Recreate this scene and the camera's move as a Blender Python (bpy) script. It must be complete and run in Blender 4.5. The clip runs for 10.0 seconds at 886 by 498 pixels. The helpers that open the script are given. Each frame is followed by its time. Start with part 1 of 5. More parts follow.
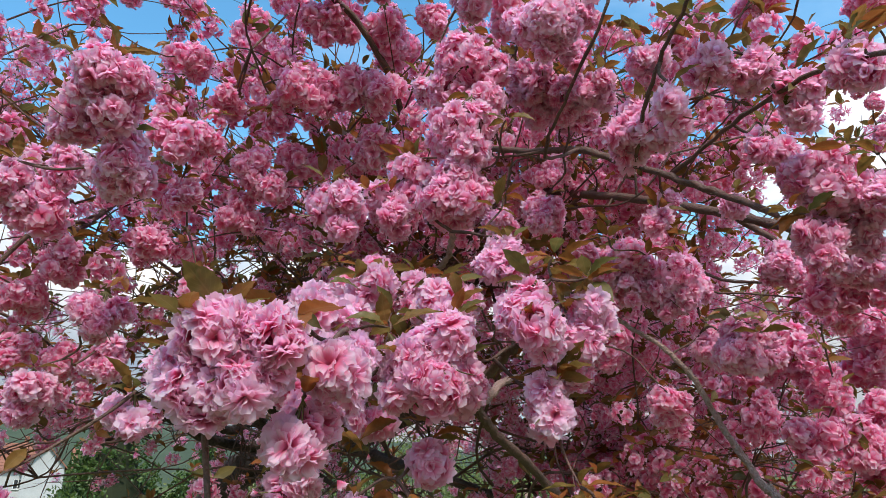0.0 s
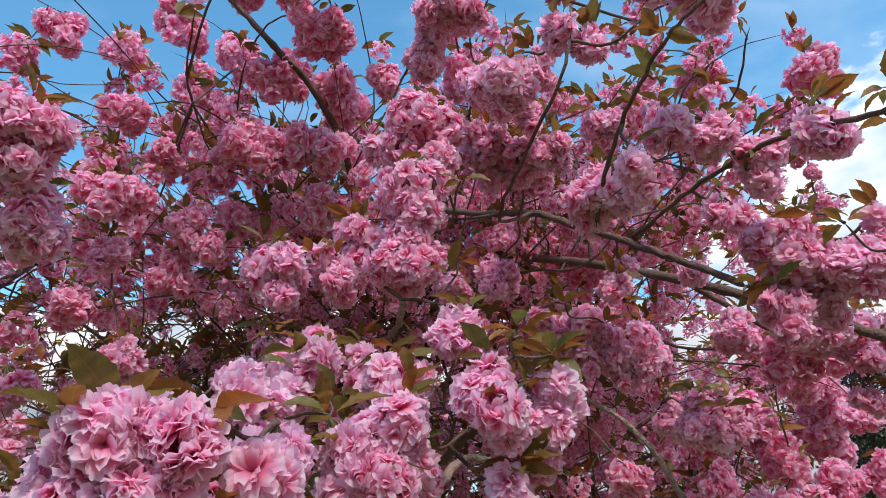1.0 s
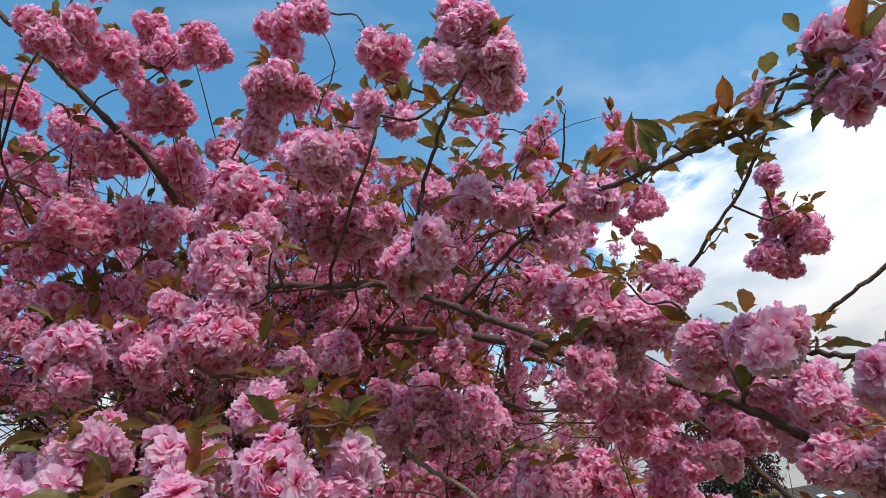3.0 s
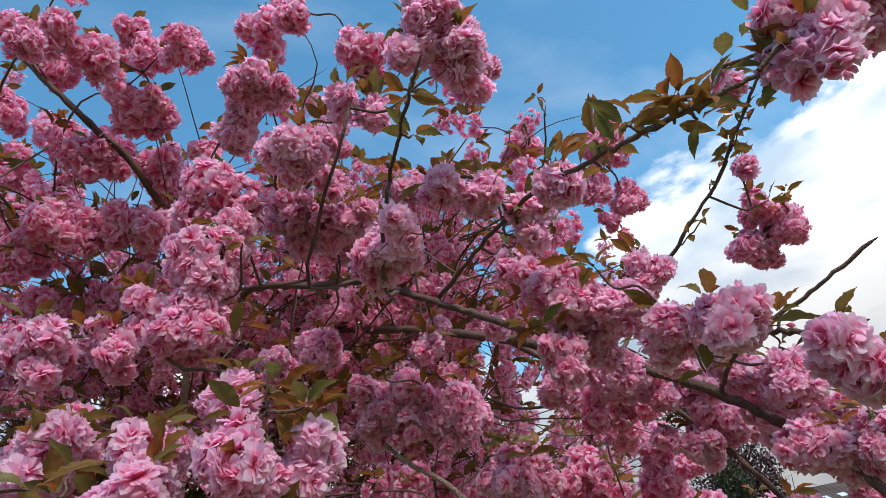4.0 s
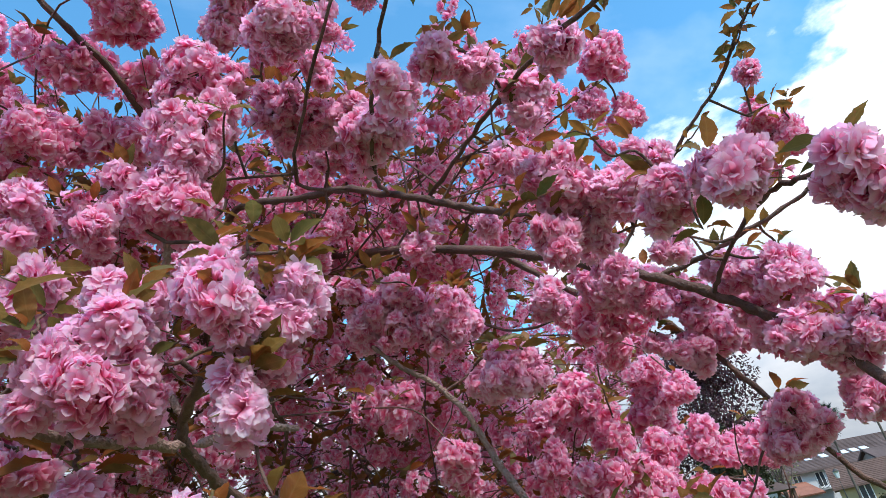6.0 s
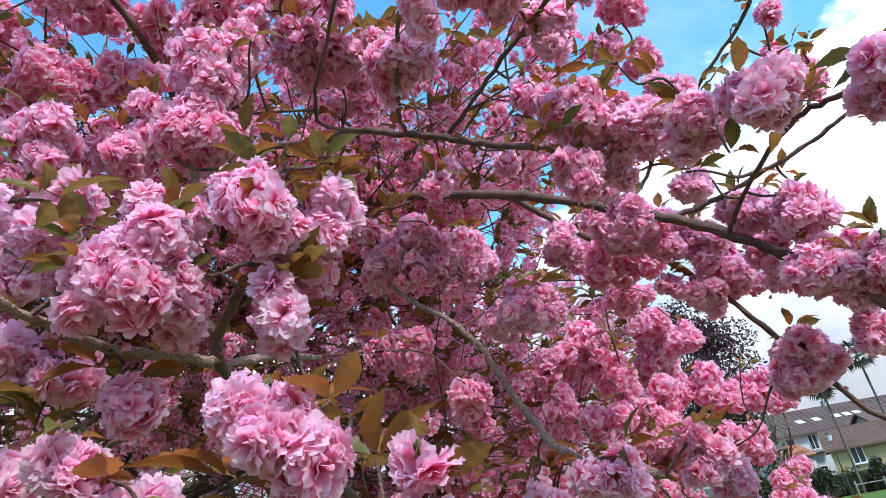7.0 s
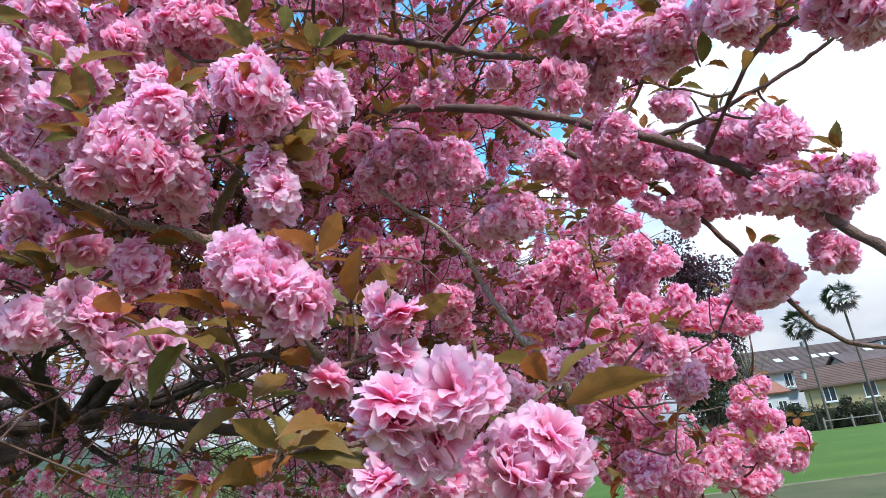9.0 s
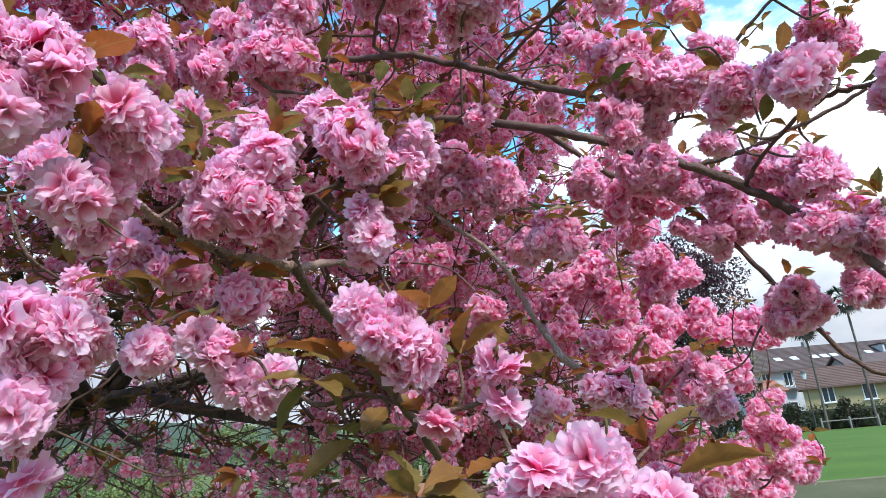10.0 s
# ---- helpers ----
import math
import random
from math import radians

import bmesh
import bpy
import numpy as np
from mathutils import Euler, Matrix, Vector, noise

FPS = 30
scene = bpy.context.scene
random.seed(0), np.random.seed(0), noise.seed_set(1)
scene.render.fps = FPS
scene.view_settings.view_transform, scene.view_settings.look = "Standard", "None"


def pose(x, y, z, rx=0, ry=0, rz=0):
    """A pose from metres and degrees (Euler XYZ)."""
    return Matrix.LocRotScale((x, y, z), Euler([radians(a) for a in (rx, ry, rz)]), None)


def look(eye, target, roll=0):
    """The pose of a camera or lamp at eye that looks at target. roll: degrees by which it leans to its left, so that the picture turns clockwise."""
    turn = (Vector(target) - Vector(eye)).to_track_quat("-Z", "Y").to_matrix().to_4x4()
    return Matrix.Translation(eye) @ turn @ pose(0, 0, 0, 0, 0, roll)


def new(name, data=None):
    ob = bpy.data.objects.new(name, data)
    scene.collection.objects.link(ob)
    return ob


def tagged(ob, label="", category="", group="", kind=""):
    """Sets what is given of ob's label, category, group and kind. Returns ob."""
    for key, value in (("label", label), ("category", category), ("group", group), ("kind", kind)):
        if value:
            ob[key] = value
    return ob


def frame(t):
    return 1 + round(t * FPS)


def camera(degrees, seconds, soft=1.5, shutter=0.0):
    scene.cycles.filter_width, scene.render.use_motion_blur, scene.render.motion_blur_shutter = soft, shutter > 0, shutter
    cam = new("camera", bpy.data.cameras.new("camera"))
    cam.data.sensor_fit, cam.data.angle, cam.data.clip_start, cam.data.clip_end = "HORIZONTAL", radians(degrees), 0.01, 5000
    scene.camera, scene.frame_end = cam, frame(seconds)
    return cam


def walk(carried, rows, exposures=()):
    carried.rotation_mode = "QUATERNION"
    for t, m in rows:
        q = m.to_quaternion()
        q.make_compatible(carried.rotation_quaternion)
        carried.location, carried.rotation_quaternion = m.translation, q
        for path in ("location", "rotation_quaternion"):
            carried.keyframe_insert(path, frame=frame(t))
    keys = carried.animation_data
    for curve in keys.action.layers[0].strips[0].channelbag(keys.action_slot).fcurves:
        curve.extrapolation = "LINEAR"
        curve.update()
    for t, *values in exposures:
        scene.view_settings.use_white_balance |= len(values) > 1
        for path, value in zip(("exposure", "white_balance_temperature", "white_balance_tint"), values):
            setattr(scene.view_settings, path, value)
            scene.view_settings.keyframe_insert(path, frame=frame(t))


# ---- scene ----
cam = camera(70.6, 10.0, soft=0.5)
PATH = [
    (0.0, (0.0065, -0.0353, 1.7286), (0.0477, 1.8429, 2.4147), -1.04),
    (0.5, (-0.0151, 0.0272, 1.7522), (0.1257, 1.8523, 2.5579), -2.24),
    (1.0, (0.0052, 0.0388, 1.771), (0.2128, 1.833, 2.6299), -2.69),
    (1.5, (0.0601, 0.0423, 1.7756), (0.3831, 1.8033, 2.667), -4.09),
    (2.0, (0.0891, 0.0353, 1.7743), (0.5672, 1.751, 2.6841), -6.63),
    (2.5, (0.0975, 0.025, 1.7629), (0.6594, 1.6766, 2.7411), -9.39),
    (2.7, (0.1039, 0.0246, 1.7541), (0.6705, 1.6582, 2.7593), -10.02),
    (3.8, (0.155, 0.0193, 1.7279), (0.7224, 1.6214, 2.7821), -11.63),
    (4.0, (0.1607, 0.0254, 1.7135), (0.73, 1.6282, 2.7656), -11.74),
    (4.5, (0.1676, 0.0524, 1.6716), (0.7407, 1.6507, 2.7284), -11.65),
    (5.0, (0.1772, 0.0837, 1.6401), (0.7547, 1.6859, 2.6886), -11.26),
    (5.2, (0.1766, 0.0962, 1.6329), (0.7579, 1.7069, 2.6663), -11.17),
    (6.3, (0.1635, 0.1372, 1.5932), (0.7524, 1.8136, 2.5113), -11.06),
    (6.5, (0.1542, 0.1453, 1.5793), (0.7446, 1.8323, 2.4767), -11.06),
    (7.0, (0.1309, 0.1466, 1.5613), (0.7115, 1.862, 2.4101), -10.12),
    (7.5, (0.1214, 0.12, 1.57), (0.7064, 1.8564, 2.3716), -9.12),
    (8.0, (0.1363, 0.1069, 1.5698), (0.7246, 1.8754, 2.2953), -7.92),
    (8.5, (0.1541, 0.1154, 1.5059), (0.7334, 1.9043, 2.1874), -7.69),
    (9.0, (0.1295, 0.0984, 1.4926), (0.7163, 1.9036, 2.1226), -7.0),
    (9.5, (0.084, 0.075, 1.5), (0.6728, 1.8893, 2.1014), -5.5),
    (10.0, (0.0197, 0.0456, 1.5493), (0.5941, 1.8681, 2.1397), -4.76),
]
EXPOSURES = [(0.0, 0.38, 6650, 10), (2.5, 0.06, 6700, 10), (5.0, 0.14, 6650, 10), (6.5, 0.62, 6130, 10), (10.0, 0.76, 6130, 10)]
walk(cam, [(t, look(eye, target, roll)) for t, eye, target, roll in PATH], EXPOSURES)

# ---- world and light ----
SUN_ELEVATION, SUN_TURN = radians(52), radians(168)
world = bpy.data.worlds.new("sky")
scene.world = world
world.use_nodes = True
wn, wl = world.node_tree.nodes, world.node_tree.links
wn.clear()
w_out = wn.new("ShaderNodeOutputWorld")
w_bg = wn.new("ShaderNodeBackground")
w_sky = wn.new("ShaderNodeTexSky")
w_sky.sky_type, w_sky.sun_disc = "NISHITA", False
w_sky.sun_elevation, w_sky.sun_rotation = SUN_ELEVATION, SUN_TURN
w_sky.air_density, w_sky.dust_density, w_sky.ozone_density = 1.0, 0.3, 1.6
w_co = wn.new("ShaderNodeTexCoord")
w_map = wn.new("ShaderNodeMapping")
w_map.inputs["Scale"].default_value = (1.0, 1.0, 2.2)
w_noise = wn.new("ShaderNodeTexNoise")
w_noise.inputs["Scale"].default_value = 1.9
w_noise.inputs["Detail"].default_value = 9.0
w_noise.inputs["Roughness"].default_value = 0.55
w_sep = wn.new("ShaderNodeSeparateXYZ")
wl.new(w_co.outputs["Generated"], w_map.inputs["Vector"])
wl.new(w_map.outputs["Vector"], w_noise.inputs["Vector"])
wl.new(w_co.outputs["Generated"], w_sep.inputs[0])
# more cloud low down, and a bank of it to the east
w_low = wn.new("ShaderNodeMapRange")
w_low.inputs["From Min"].default_value, w_low.inputs["From Max"].default_value = 0.16, 0.66
w_low.inputs["To Min"].default_value, w_low.inputs["To Max"].default_value = 0.27, -0.15
wl.new(w_sep.outputs["Z"], w_low.inputs["Value"])
w_east = wn.new("ShaderNodeMapRange")
w_east.inputs["From Min"].default_value, w_east.inputs["From Max"].default_value = 0.42, 0.74
w_east.inputs["To Min"].default_value, w_east.inputs["To Max"].default_value = 0.0, 0.29
wl.new(w_sep.outputs["X"], w_east.inputs["Value"])
w_sum = wn.new("ShaderNodeMath")
wl.new(w_noise.outputs["Fac"], w_sum.inputs[0])
wl.new(w_low.outputs[0], w_sum.inputs[1])
w_puff = wn.new("ShaderNodeTexNoise")
w_puff.inputs["Scale"].default_value, w_puff.inputs["Detail"].default_value = 6.5, 8.0
wl.new(w_map.outputs["Vector"], w_puff.inputs["Vector"])
w_edge = wn.new("ShaderNodeMath")
w_edge.operation = "MULTIPLY_ADD"
w_edge.inputs[1].default_value = 0.34
wl.new(w_puff.outputs["Fac"], w_edge.inputs[0])
wl.new(w_sum.outputs[0], w_edge.inputs[2])
w_sum2 = wn.new("ShaderNodeMath")
wl.new(w_edge.outputs[0], w_sum2.inputs[0])
wl.new(w_east.outputs[0], w_sum2.inputs[1])
w_mask = wn.new("ShaderNodeMapRange")
w_mask.interpolation_type = "SMOOTHSTEP"
w_mask.inputs["From Min"].default_value, w_mask.inputs["From Max"].default_value = 0.75, 0.83
wl.new(w_sum2.outputs[0], w_mask.inputs["Value"])
w_tint = wn.new("ShaderNodeMix")
w_tint.data_type, w_tint.blend_type = "RGBA", "MULTIPLY"
w_tint.inputs["Factor"].default_value = 1.0
w_tint.inputs["B"].default_value = (0.92, 1.70, 1.78, 1)
wl.new(w_sky.outputs[0], w_tint.inputs["A"])
w_mix = wn.new("ShaderNodeMix")
w_mix.data_type = "RGBA"
w_shade = wn.new("ShaderNodeTexNoise")
w_shade.inputs["Scale"].default_value, w_shade.inputs["Detail"].default_value = 4.5, 7.0
wl.new(w_map.outputs["Vector"], w_shade.inputs["Vector"])
w_grey = wn.new("ShaderNodeValToRGB")
w_grey.color_ramp.elements[0].position, w_grey.color_ramp.elements[0].color = 0.34, (3.4, 4.4, 5.6, 1)
w_grey.color_ramp.elements[1].position, w_grey.color_ramp.elements[1].color = 0.60, (7.6, 7.8, 8.1, 1)
wl.new(w_shade.outputs["Fac"], w_grey.inputs["Fac"])
w_high = wn.new("ShaderNodeMapRange")
w_high.inputs["From Min"].default_value, w_high.inputs["From Max"].default_value = 0.12, 0.55
w_high.inputs["To Min"].default_value, w_high.inputs["To Max"].default_value = 0.47, 1.34
wl.new(w_sep.outputs["Z"], w_high.inputs["Value"])
w_lit = wn.new("ShaderNodeVectorMath")
w_lit.operation = "SCALE"
wl.new(w_grey.outputs["Color"], w_lit.inputs[0])
wl.new(w_high.outputs[0], w_lit.inputs["Scale"])
wl.new(w_lit.outputs["Vector"], w_mix.inputs["B"])
# thin veils high in the blue
w_veil_map = wn.new("ShaderNodeMapping")
w_veil_map.inputs["Scale"].default_value, w_veil_map.inputs["Rotation"].default_value = (1.0, 2.6, 3.2), (0.3, 0.5, 0.4)
wl.new(w_co.outputs["Generated"], w_veil_map.inputs["Vector"])
w_veil = wn.new("ShaderNodeTexNoise")
w_veil.inputs["Scale"].default_value, w_veil.inputs["Detail"].default_value = 2.6, 8.0
wl.new(w_veil_map.outputs["Vector"], w_veil.inputs["Vector"])
w_thin = wn.new("ShaderNodeMapRange")
w_thin.inputs["From Min"].default_value, w_thin.inputs["From Max"].default_value, w_thin.inputs["To Max"].default_value = 0.5, 0.8, 0.2
wl.new(w_veil.outputs["Fac"], w_thin.inputs["Value"])
w_cover = wn.new("ShaderNodeMath")
w_cover.operation = "MAXIMUM"
wl.new(w_mask.outputs[0], w_cover.inputs[0])
wl.new(w_thin.outputs[0], w_cover.inputs[1])
wl.new(w_cover.outputs[0], w_mix.inputs["Factor"])
wl.new(w_tint.outputs["Result"], w_mix.inputs["A"])
wl.new(w_mix.outputs["Result"], w_bg.inputs["Color"])
w_bg.inputs["Strength"].default_value = 0.14
wl.new(w_bg.outputs[0], w_out.inputs["Surface"])

sun = new("sun", bpy.data.lights.new("sun", "SUN"))
sun.data.energy, sun.data.angle, sun.data.color = 3.0, radians(9), (1.0, 0.96, 0.90)
sun_way = Vector((math.sin(SUN_TURN) * math.cos(SUN_ELEVATION), math.cos(SUN_TURN) * math.cos(SUN_ELEVATION), math.sin(SUN_ELEVATION)))
sun.matrix_world = look(sun_way * 50, (0, 0, 0))

# ---- materials ----


def material(name):
    m = bpy.data.materials.new(name)
    m.use_nodes = True
    m.node_tree.nodes.clear()
    return m, m.node_tree.nodes, m.node_tree.links


def ramp(nodes, stops):
    r = nodes.new("ShaderNodeValToRGB")
    while len(r.color_ramp.elements) < len(stops):
        r.color_ramp.elements.new(0.5)
    for e, (p, c) in zip(r.color_ramp.elements, stops):
        e.position, e.color = p, (*c, 1)
    return r


def noise_node(nodes, links, scale, detail=4.0, rough=0.55, coords="Object", stretch=None):
    co = nodes.new("ShaderNodeTexCoord")
    n = nodes.new("ShaderNodeTexNoise")
    n.inputs["Scale"].default_value, n.inputs["Detail"].default_value, n.inputs["Roughness"].default_value = scale, detail, rough
    if stretch:
        mp = nodes.new("ShaderNodeMapping")
        mp.inputs["Scale"].default_value = stretch
        links.new(co.outputs[coords], mp.inputs["Vector"])
        links.new(mp.outputs["Vector"], n.inputs["Vector"])
    else:
        links.new(co.outputs[coords], n.inputs["Vector"])
    return n


def plain(name, low, high, scale=3.0, rough=0.8, bump=0.2, metal=0.0, fine=None, coords="Object", stretch=None):
    """A rough surface whose colour wanders between two tones at two scales, with a fine relief."""
    m, n, l = material(name)
    out, bsdf = n.new("ShaderNodeOutputMaterial"), n.new("ShaderNodeBsdfPrincipled")
    big = noise_node(n, l, scale, 5.0, 0.6, coords, stretch)
    small = noise_node(n, l, fine or scale * 14, 3.0, 0.6, coords, stretch)
    add = n.new("ShaderNodeMath")
    add.operation = "MULTIPLY_ADD"
    add.inputs[1].default_value = 0.45
    l.new(small.outputs["Fac"], add.inputs[0])
    sc = n.new("ShaderNodeMath")
    sc.operation = "MULTIPLY"
    sc.inputs[1].default_value = 0.75
    l.new(big.outputs["Fac"], sc.inputs[0])
    l.new(sc.outputs[0], add.inputs[2])
    r = ramp(n, [(0.35, low), (0.78, high)])
    l.new(add.outputs[0], r.inputs["Fac"])
    l.new(r.outputs["Color"], bsdf.inputs["Base Color"])
    bsdf.inputs["Roughness"].default_value, bsdf.inputs["Metallic"].default_value = rough, metal
    bsdf.inputs["Specular IOR Level"].default_value = 0.15 if rough > 0.75 else 0.5
    bp = n.new("ShaderNodeBump")
    bp.inputs["Strength"].default_value, bp.inputs["Distance"].default_value = bump, 0.02
    l.new(small.outputs["Fac"], bp.inputs["Height"])
    l.new(bp.outputs[0], bsdf.inputs["Normal"])
    l.new(bsdf.outputs[0], out.inputs["Surface"])
    return m


def petal_material(name, per_piece):
    """Thin pink petals: deep rose at the claw, pale at the frilled rim, light passes through."""
    m, n, l = material(name)
    out = n.new("ShaderNodeOutputMaterial")
    uv = n.new("ShaderNodeUVMap")
    sep = n.new("ShaderNodeSeparateXYZ")
    l.new(uv.outputs[0], sep.inputs[0])
    veins = n.new("ShaderNodeTexNoise")
    veins.inputs["Scale"].default_value, veins.inputs["Detail"].default_value = 1.0, 3.0
    mp = n.new("ShaderNodeMapping")
    mp.inputs["Scale"].default_value = (2.0, 14.0, 1.0)
    l.new(uv.outputs[0], mp.inputs["Vector"])
    l.new(mp.outputs[0], veins.inputs["Vector"])
    rnd = n.new("ShaderNodeNewGeometry") if per_piece else n.new("ShaderNodeObjectInfo")
    tone = n.new("ShaderNodeMath")
    tone.operation = "MULTIPLY_ADD"
    tone.inputs[1].default_value, tone.inputs[2].default_value = 0.34, -0.17
    l.new(rnd.outputs["Random Per Island" if per_piece else "Random"], tone.inputs[0])
    vein2 = n.new("ShaderNodeMath")
    vein2.operation = "MULTIPLY_ADD"
    vein2.inputs[1].default_value = 0.30
    l.new(veins.outputs["Fac"], vein2.inputs[0])
    l.new(tone.outputs[0], vein2.inputs[2])
    s = n.new("ShaderNodeMath")
    l.new(sep.outputs["X"], s.inputs[0])
    l.new(vein2.outputs[0], s.inputs[1])
    r = ramp(n, [(0.08, (0.80, 0.15, 0.31)), (0.45, (0.89, 0.31, 0.495)), (0.76, (0.93, 0.51, 0.665)), (1.0, (0.98, 0.82, 0.90))])
    l.new(s.outputs[0], r.inputs["Fac"])
    bsdf = n.new("ShaderNodeBsdfPrincipled")
    bsdf.inputs["Roughness"].default_value = 0.62
    bsdf.inputs["Specular IOR Level"].default_value = 0.25
    l.new(r.outputs["Color"], bsdf.inputs["Base Color"])
    tr = n.new("ShaderNodeBsdfTranslucent")
    soak = n.new("ShaderNodeMix")
    soak.data_type, soak.blend_type = "RGBA", "MULTIPLY"
    soak.inputs["Factor"].default_value = 1.0
    soak.inputs["B"].default_value = (1.0, 0.69, 0.86, 1)
    l.new(r.outputs["Color"], soak.inputs["A"])
    l.new(soak.outputs["Result"], tr.inputs["Color"])
    mix = n.new("ShaderNodeMixShader")
    mix.inputs[0].default_value = 0.64
    l.new(bsdf.outputs[0], mix.inputs[1])
    l.new(tr.outputs[0], mix.inputs[2])
    l.new(mix.outputs[0], out.inputs["Surface"])
    return m


def leaf_material(name, per_piece, stops, through_light=0.45, rough=0.42):
    """Young leaves: tone by leaf, paler midrib and side veins, light passes through."""
    m, n, l = material(name)
    out = n.new("ShaderNodeOutputMaterial")
    rnd = n.new("ShaderNodeNewGeometry") if per_piece else n.new("ShaderNodeObjectInfo")
    r = ramp(n, stops)
    l.new(rnd.outputs["Random Per Island" if per_piece else "Random"], r.inputs["Fac"])
    uv = n.new("ShaderNodeUVMap")
    sep = n.new("ShaderNodeSeparateXYZ")
    l.new(uv.outputs[0], sep.inputs[0])
    # side veins run slantwise from the midrib
    off = n.new("ShaderNodeMath")
    off.operation = "SUBTRACT"
    off.inputs[1].default_value = 0.5
    l.new(sep.outputs["Y"], off.inputs[0])
    ab = n.new("ShaderNodeMath")
    ab.operation = "ABSOLUTE"
    l.new(off.outputs[0], ab.inputs[0])
    ph = n.new("ShaderNodeMath")
    ph.operation = "MULTIPLY_ADD"
    ph.inputs[1].default_value = -0.55
    l.new(ab.outputs[0], ph.inputs[0])
    l.new(sep.outputs["X"], ph.inputs[2])
    sn = n.new("ShaderNodeMath")
    sn.operation = "MULTIPLY"
    sn.inputs[1].default_value = 62.0
    l.new(ph.outputs[0], sn.inputs[0])
    si = n.new("ShaderNodeMath")
    si.operation = "SINE"
    l.new(sn.outputs[0], si.inputs[0])
    vein = n.new("ShaderNodeMapRange")
    vein.inputs["From Min"].default_value, vein.inputs["From Max"].default_value = 0.75, 1.0
    vein.inputs["To Max"].default_value = 0.16
    l.new(si.outputs[0], vein.inputs["Value"])
    rib = n.new("ShaderNodeMapRange")
    rib.inputs["From Min"].default_value, rib.inputs["From Max"].default_value = 0.05, 0.0
    rib.inputs["To Max"].default_value = 0.35
    l.new(ab.outputs[0], rib.inputs["Value"])
    mx = n.new("ShaderNodeMath")
    mx.operation = "MAXIMUM"
    l.new(vein.outputs[0], mx.inputs[0])
    l.new(rib.outputs[0], mx.inputs[1])
    blot = noise_node(n, l, 60.0, 3.0)
    bl = n.new("ShaderNodeMix")
    bl.data_type, bl.blend_type = "RGBA", "OVERLAY"
    bl.inputs["Factor"].default_value = 0.35
    l.new(r.outputs["Color"], bl.inputs["A"])
    l.new(blot.outputs["Fac"], bl.inputs["B"])
    col = n.new("ShaderNodeMix")
    col.data_type = "RGBA"
    col.inputs["B"].default_value = (0.36, 0.24, 0.08, 1)
    l.new(mx.outputs[0], col.inputs["Factor"])
    l.new(bl.outputs["Result"], col.inputs["A"])
    bsdf = n.new("ShaderNodeBsdfPrincipled")
    bsdf.inputs["Roughness"].default_value = rough
    bsdf.inputs["Specular IOR Level"].default_value = 0.35
    l.new(col.outputs["Result"], bsdf.inputs["Base Color"])
    bp = n.new("ShaderNodeBump")
    bp.inputs["Strength"].default_value, bp.inputs["Distance"].default_value = 0.35, 0.001
    bp.invert = True
    l.new(mx.outputs[0], bp.inputs["Height"])
    l.new(bp.outputs[0], bsdf.inputs["Normal"])
    tr = n.new("ShaderNodeBsdfTranslucent")
    l.new(col.outputs["Result"], tr.inputs["Color"])
    mix = n.new("ShaderNodeMixShader")
    mix.inputs[0].default_value = through_light
    l.new(bsdf.outputs[0], mix.inputs[1])
    l.new(tr.outputs[0], mix.inputs[2])
    l.new(mix.outputs[0], out.inputs["Surface"])
    return m


BRONZE = [(0.0, (0.35, 0.10, 0.026)), (0.35, (0.29, 0.125, 0.03)), (0.7, (0.215, 0.135, 0.036)), (1.0, (0.145, 0.14, 0.042))]
PETAL = petal_material("petal", False)
PETAL_MASS = petal_material("petal_mass", True)
LEAF = leaf_material("young_leaf", False, BRONZE)
LEAF_MASS = leaf_material("young_leaf_mass", True, BRONZE)
GREEN_LEAF = leaf_material("green_leaf", True, [(0.0, (0.03, 0.07, 0.02)), (0.5, (0.05, 0.11, 0.025)), (1.0, (0.10, 0.16, 0.035))], 0.25)
LIGHT_LEAF = leaf_material("light_green_leaf", True, [(0.0, (0.10, 0.15, 0.035)), (0.5, (0.17, 0.22, 0.06)), (1.0, (0.25, 0.28, 0.10))], 0.3)
PURPLE_LEAF = leaf_material("purple_leaf", True, [(0.0, (0.03, 0.010, 0.024)), (0.6, (0.06, 0.016, 0.036)), (1.0, (0.11, 0.03, 0.055))], 0.25)
HEDGE_LEAF = leaf_material("hedge_leaf", True, [(0.0, (0.014, 0.022, 0.012)), (0.6, (0.025, 0.034, 0.016)), (1.0, (0.05, 0.055, 0.025))], 0.2)
PALM_LEAF = leaf_material("palm_leaf", False, [(0.0, (0.025, 0.04, 0.022)), (1.0, (0.05, 0.07, 0.035))], 0.15)
BROWN_TILES = plain("brown_roof_tiles", (0.12, 0.075, 0.06), (0.18, 0.115, 0.095), 0.6, 0.8, 0.5, fine=6.0)
BARK = plain("cherry_bark", (0.028, 0.019, 0.017), (0.165, 0.122, 0.106), 7.0, 0.9, 1.0, fine=60.0)
TWIG_BARK = plain("twig_bark", (0.055, 0.026, 0.02), (0.19, 0.10, 0.072), 14.0, 0.75, 0.5, fine=220.0)
# paler bark of some boughs, raised further to stand in for sunlight on them
PALE_BARK = plain("lifted_pale_bark", (0.28, 0.17, 0.14), (0.58, 0.39, 0.325), 22.0, 0.8, 0.9, fine=190.0)
EDGING = plain("stone_edging", (0.11, 0.10, 0.06), (0.20, 0.18, 0.11), 1.5, 0.9, 0.3)
STALK = plain("flower_stalk", (0.10, 0.085, 0.025), (0.19, 0.13, 0.045), 40.0, 0.6, 0.1)
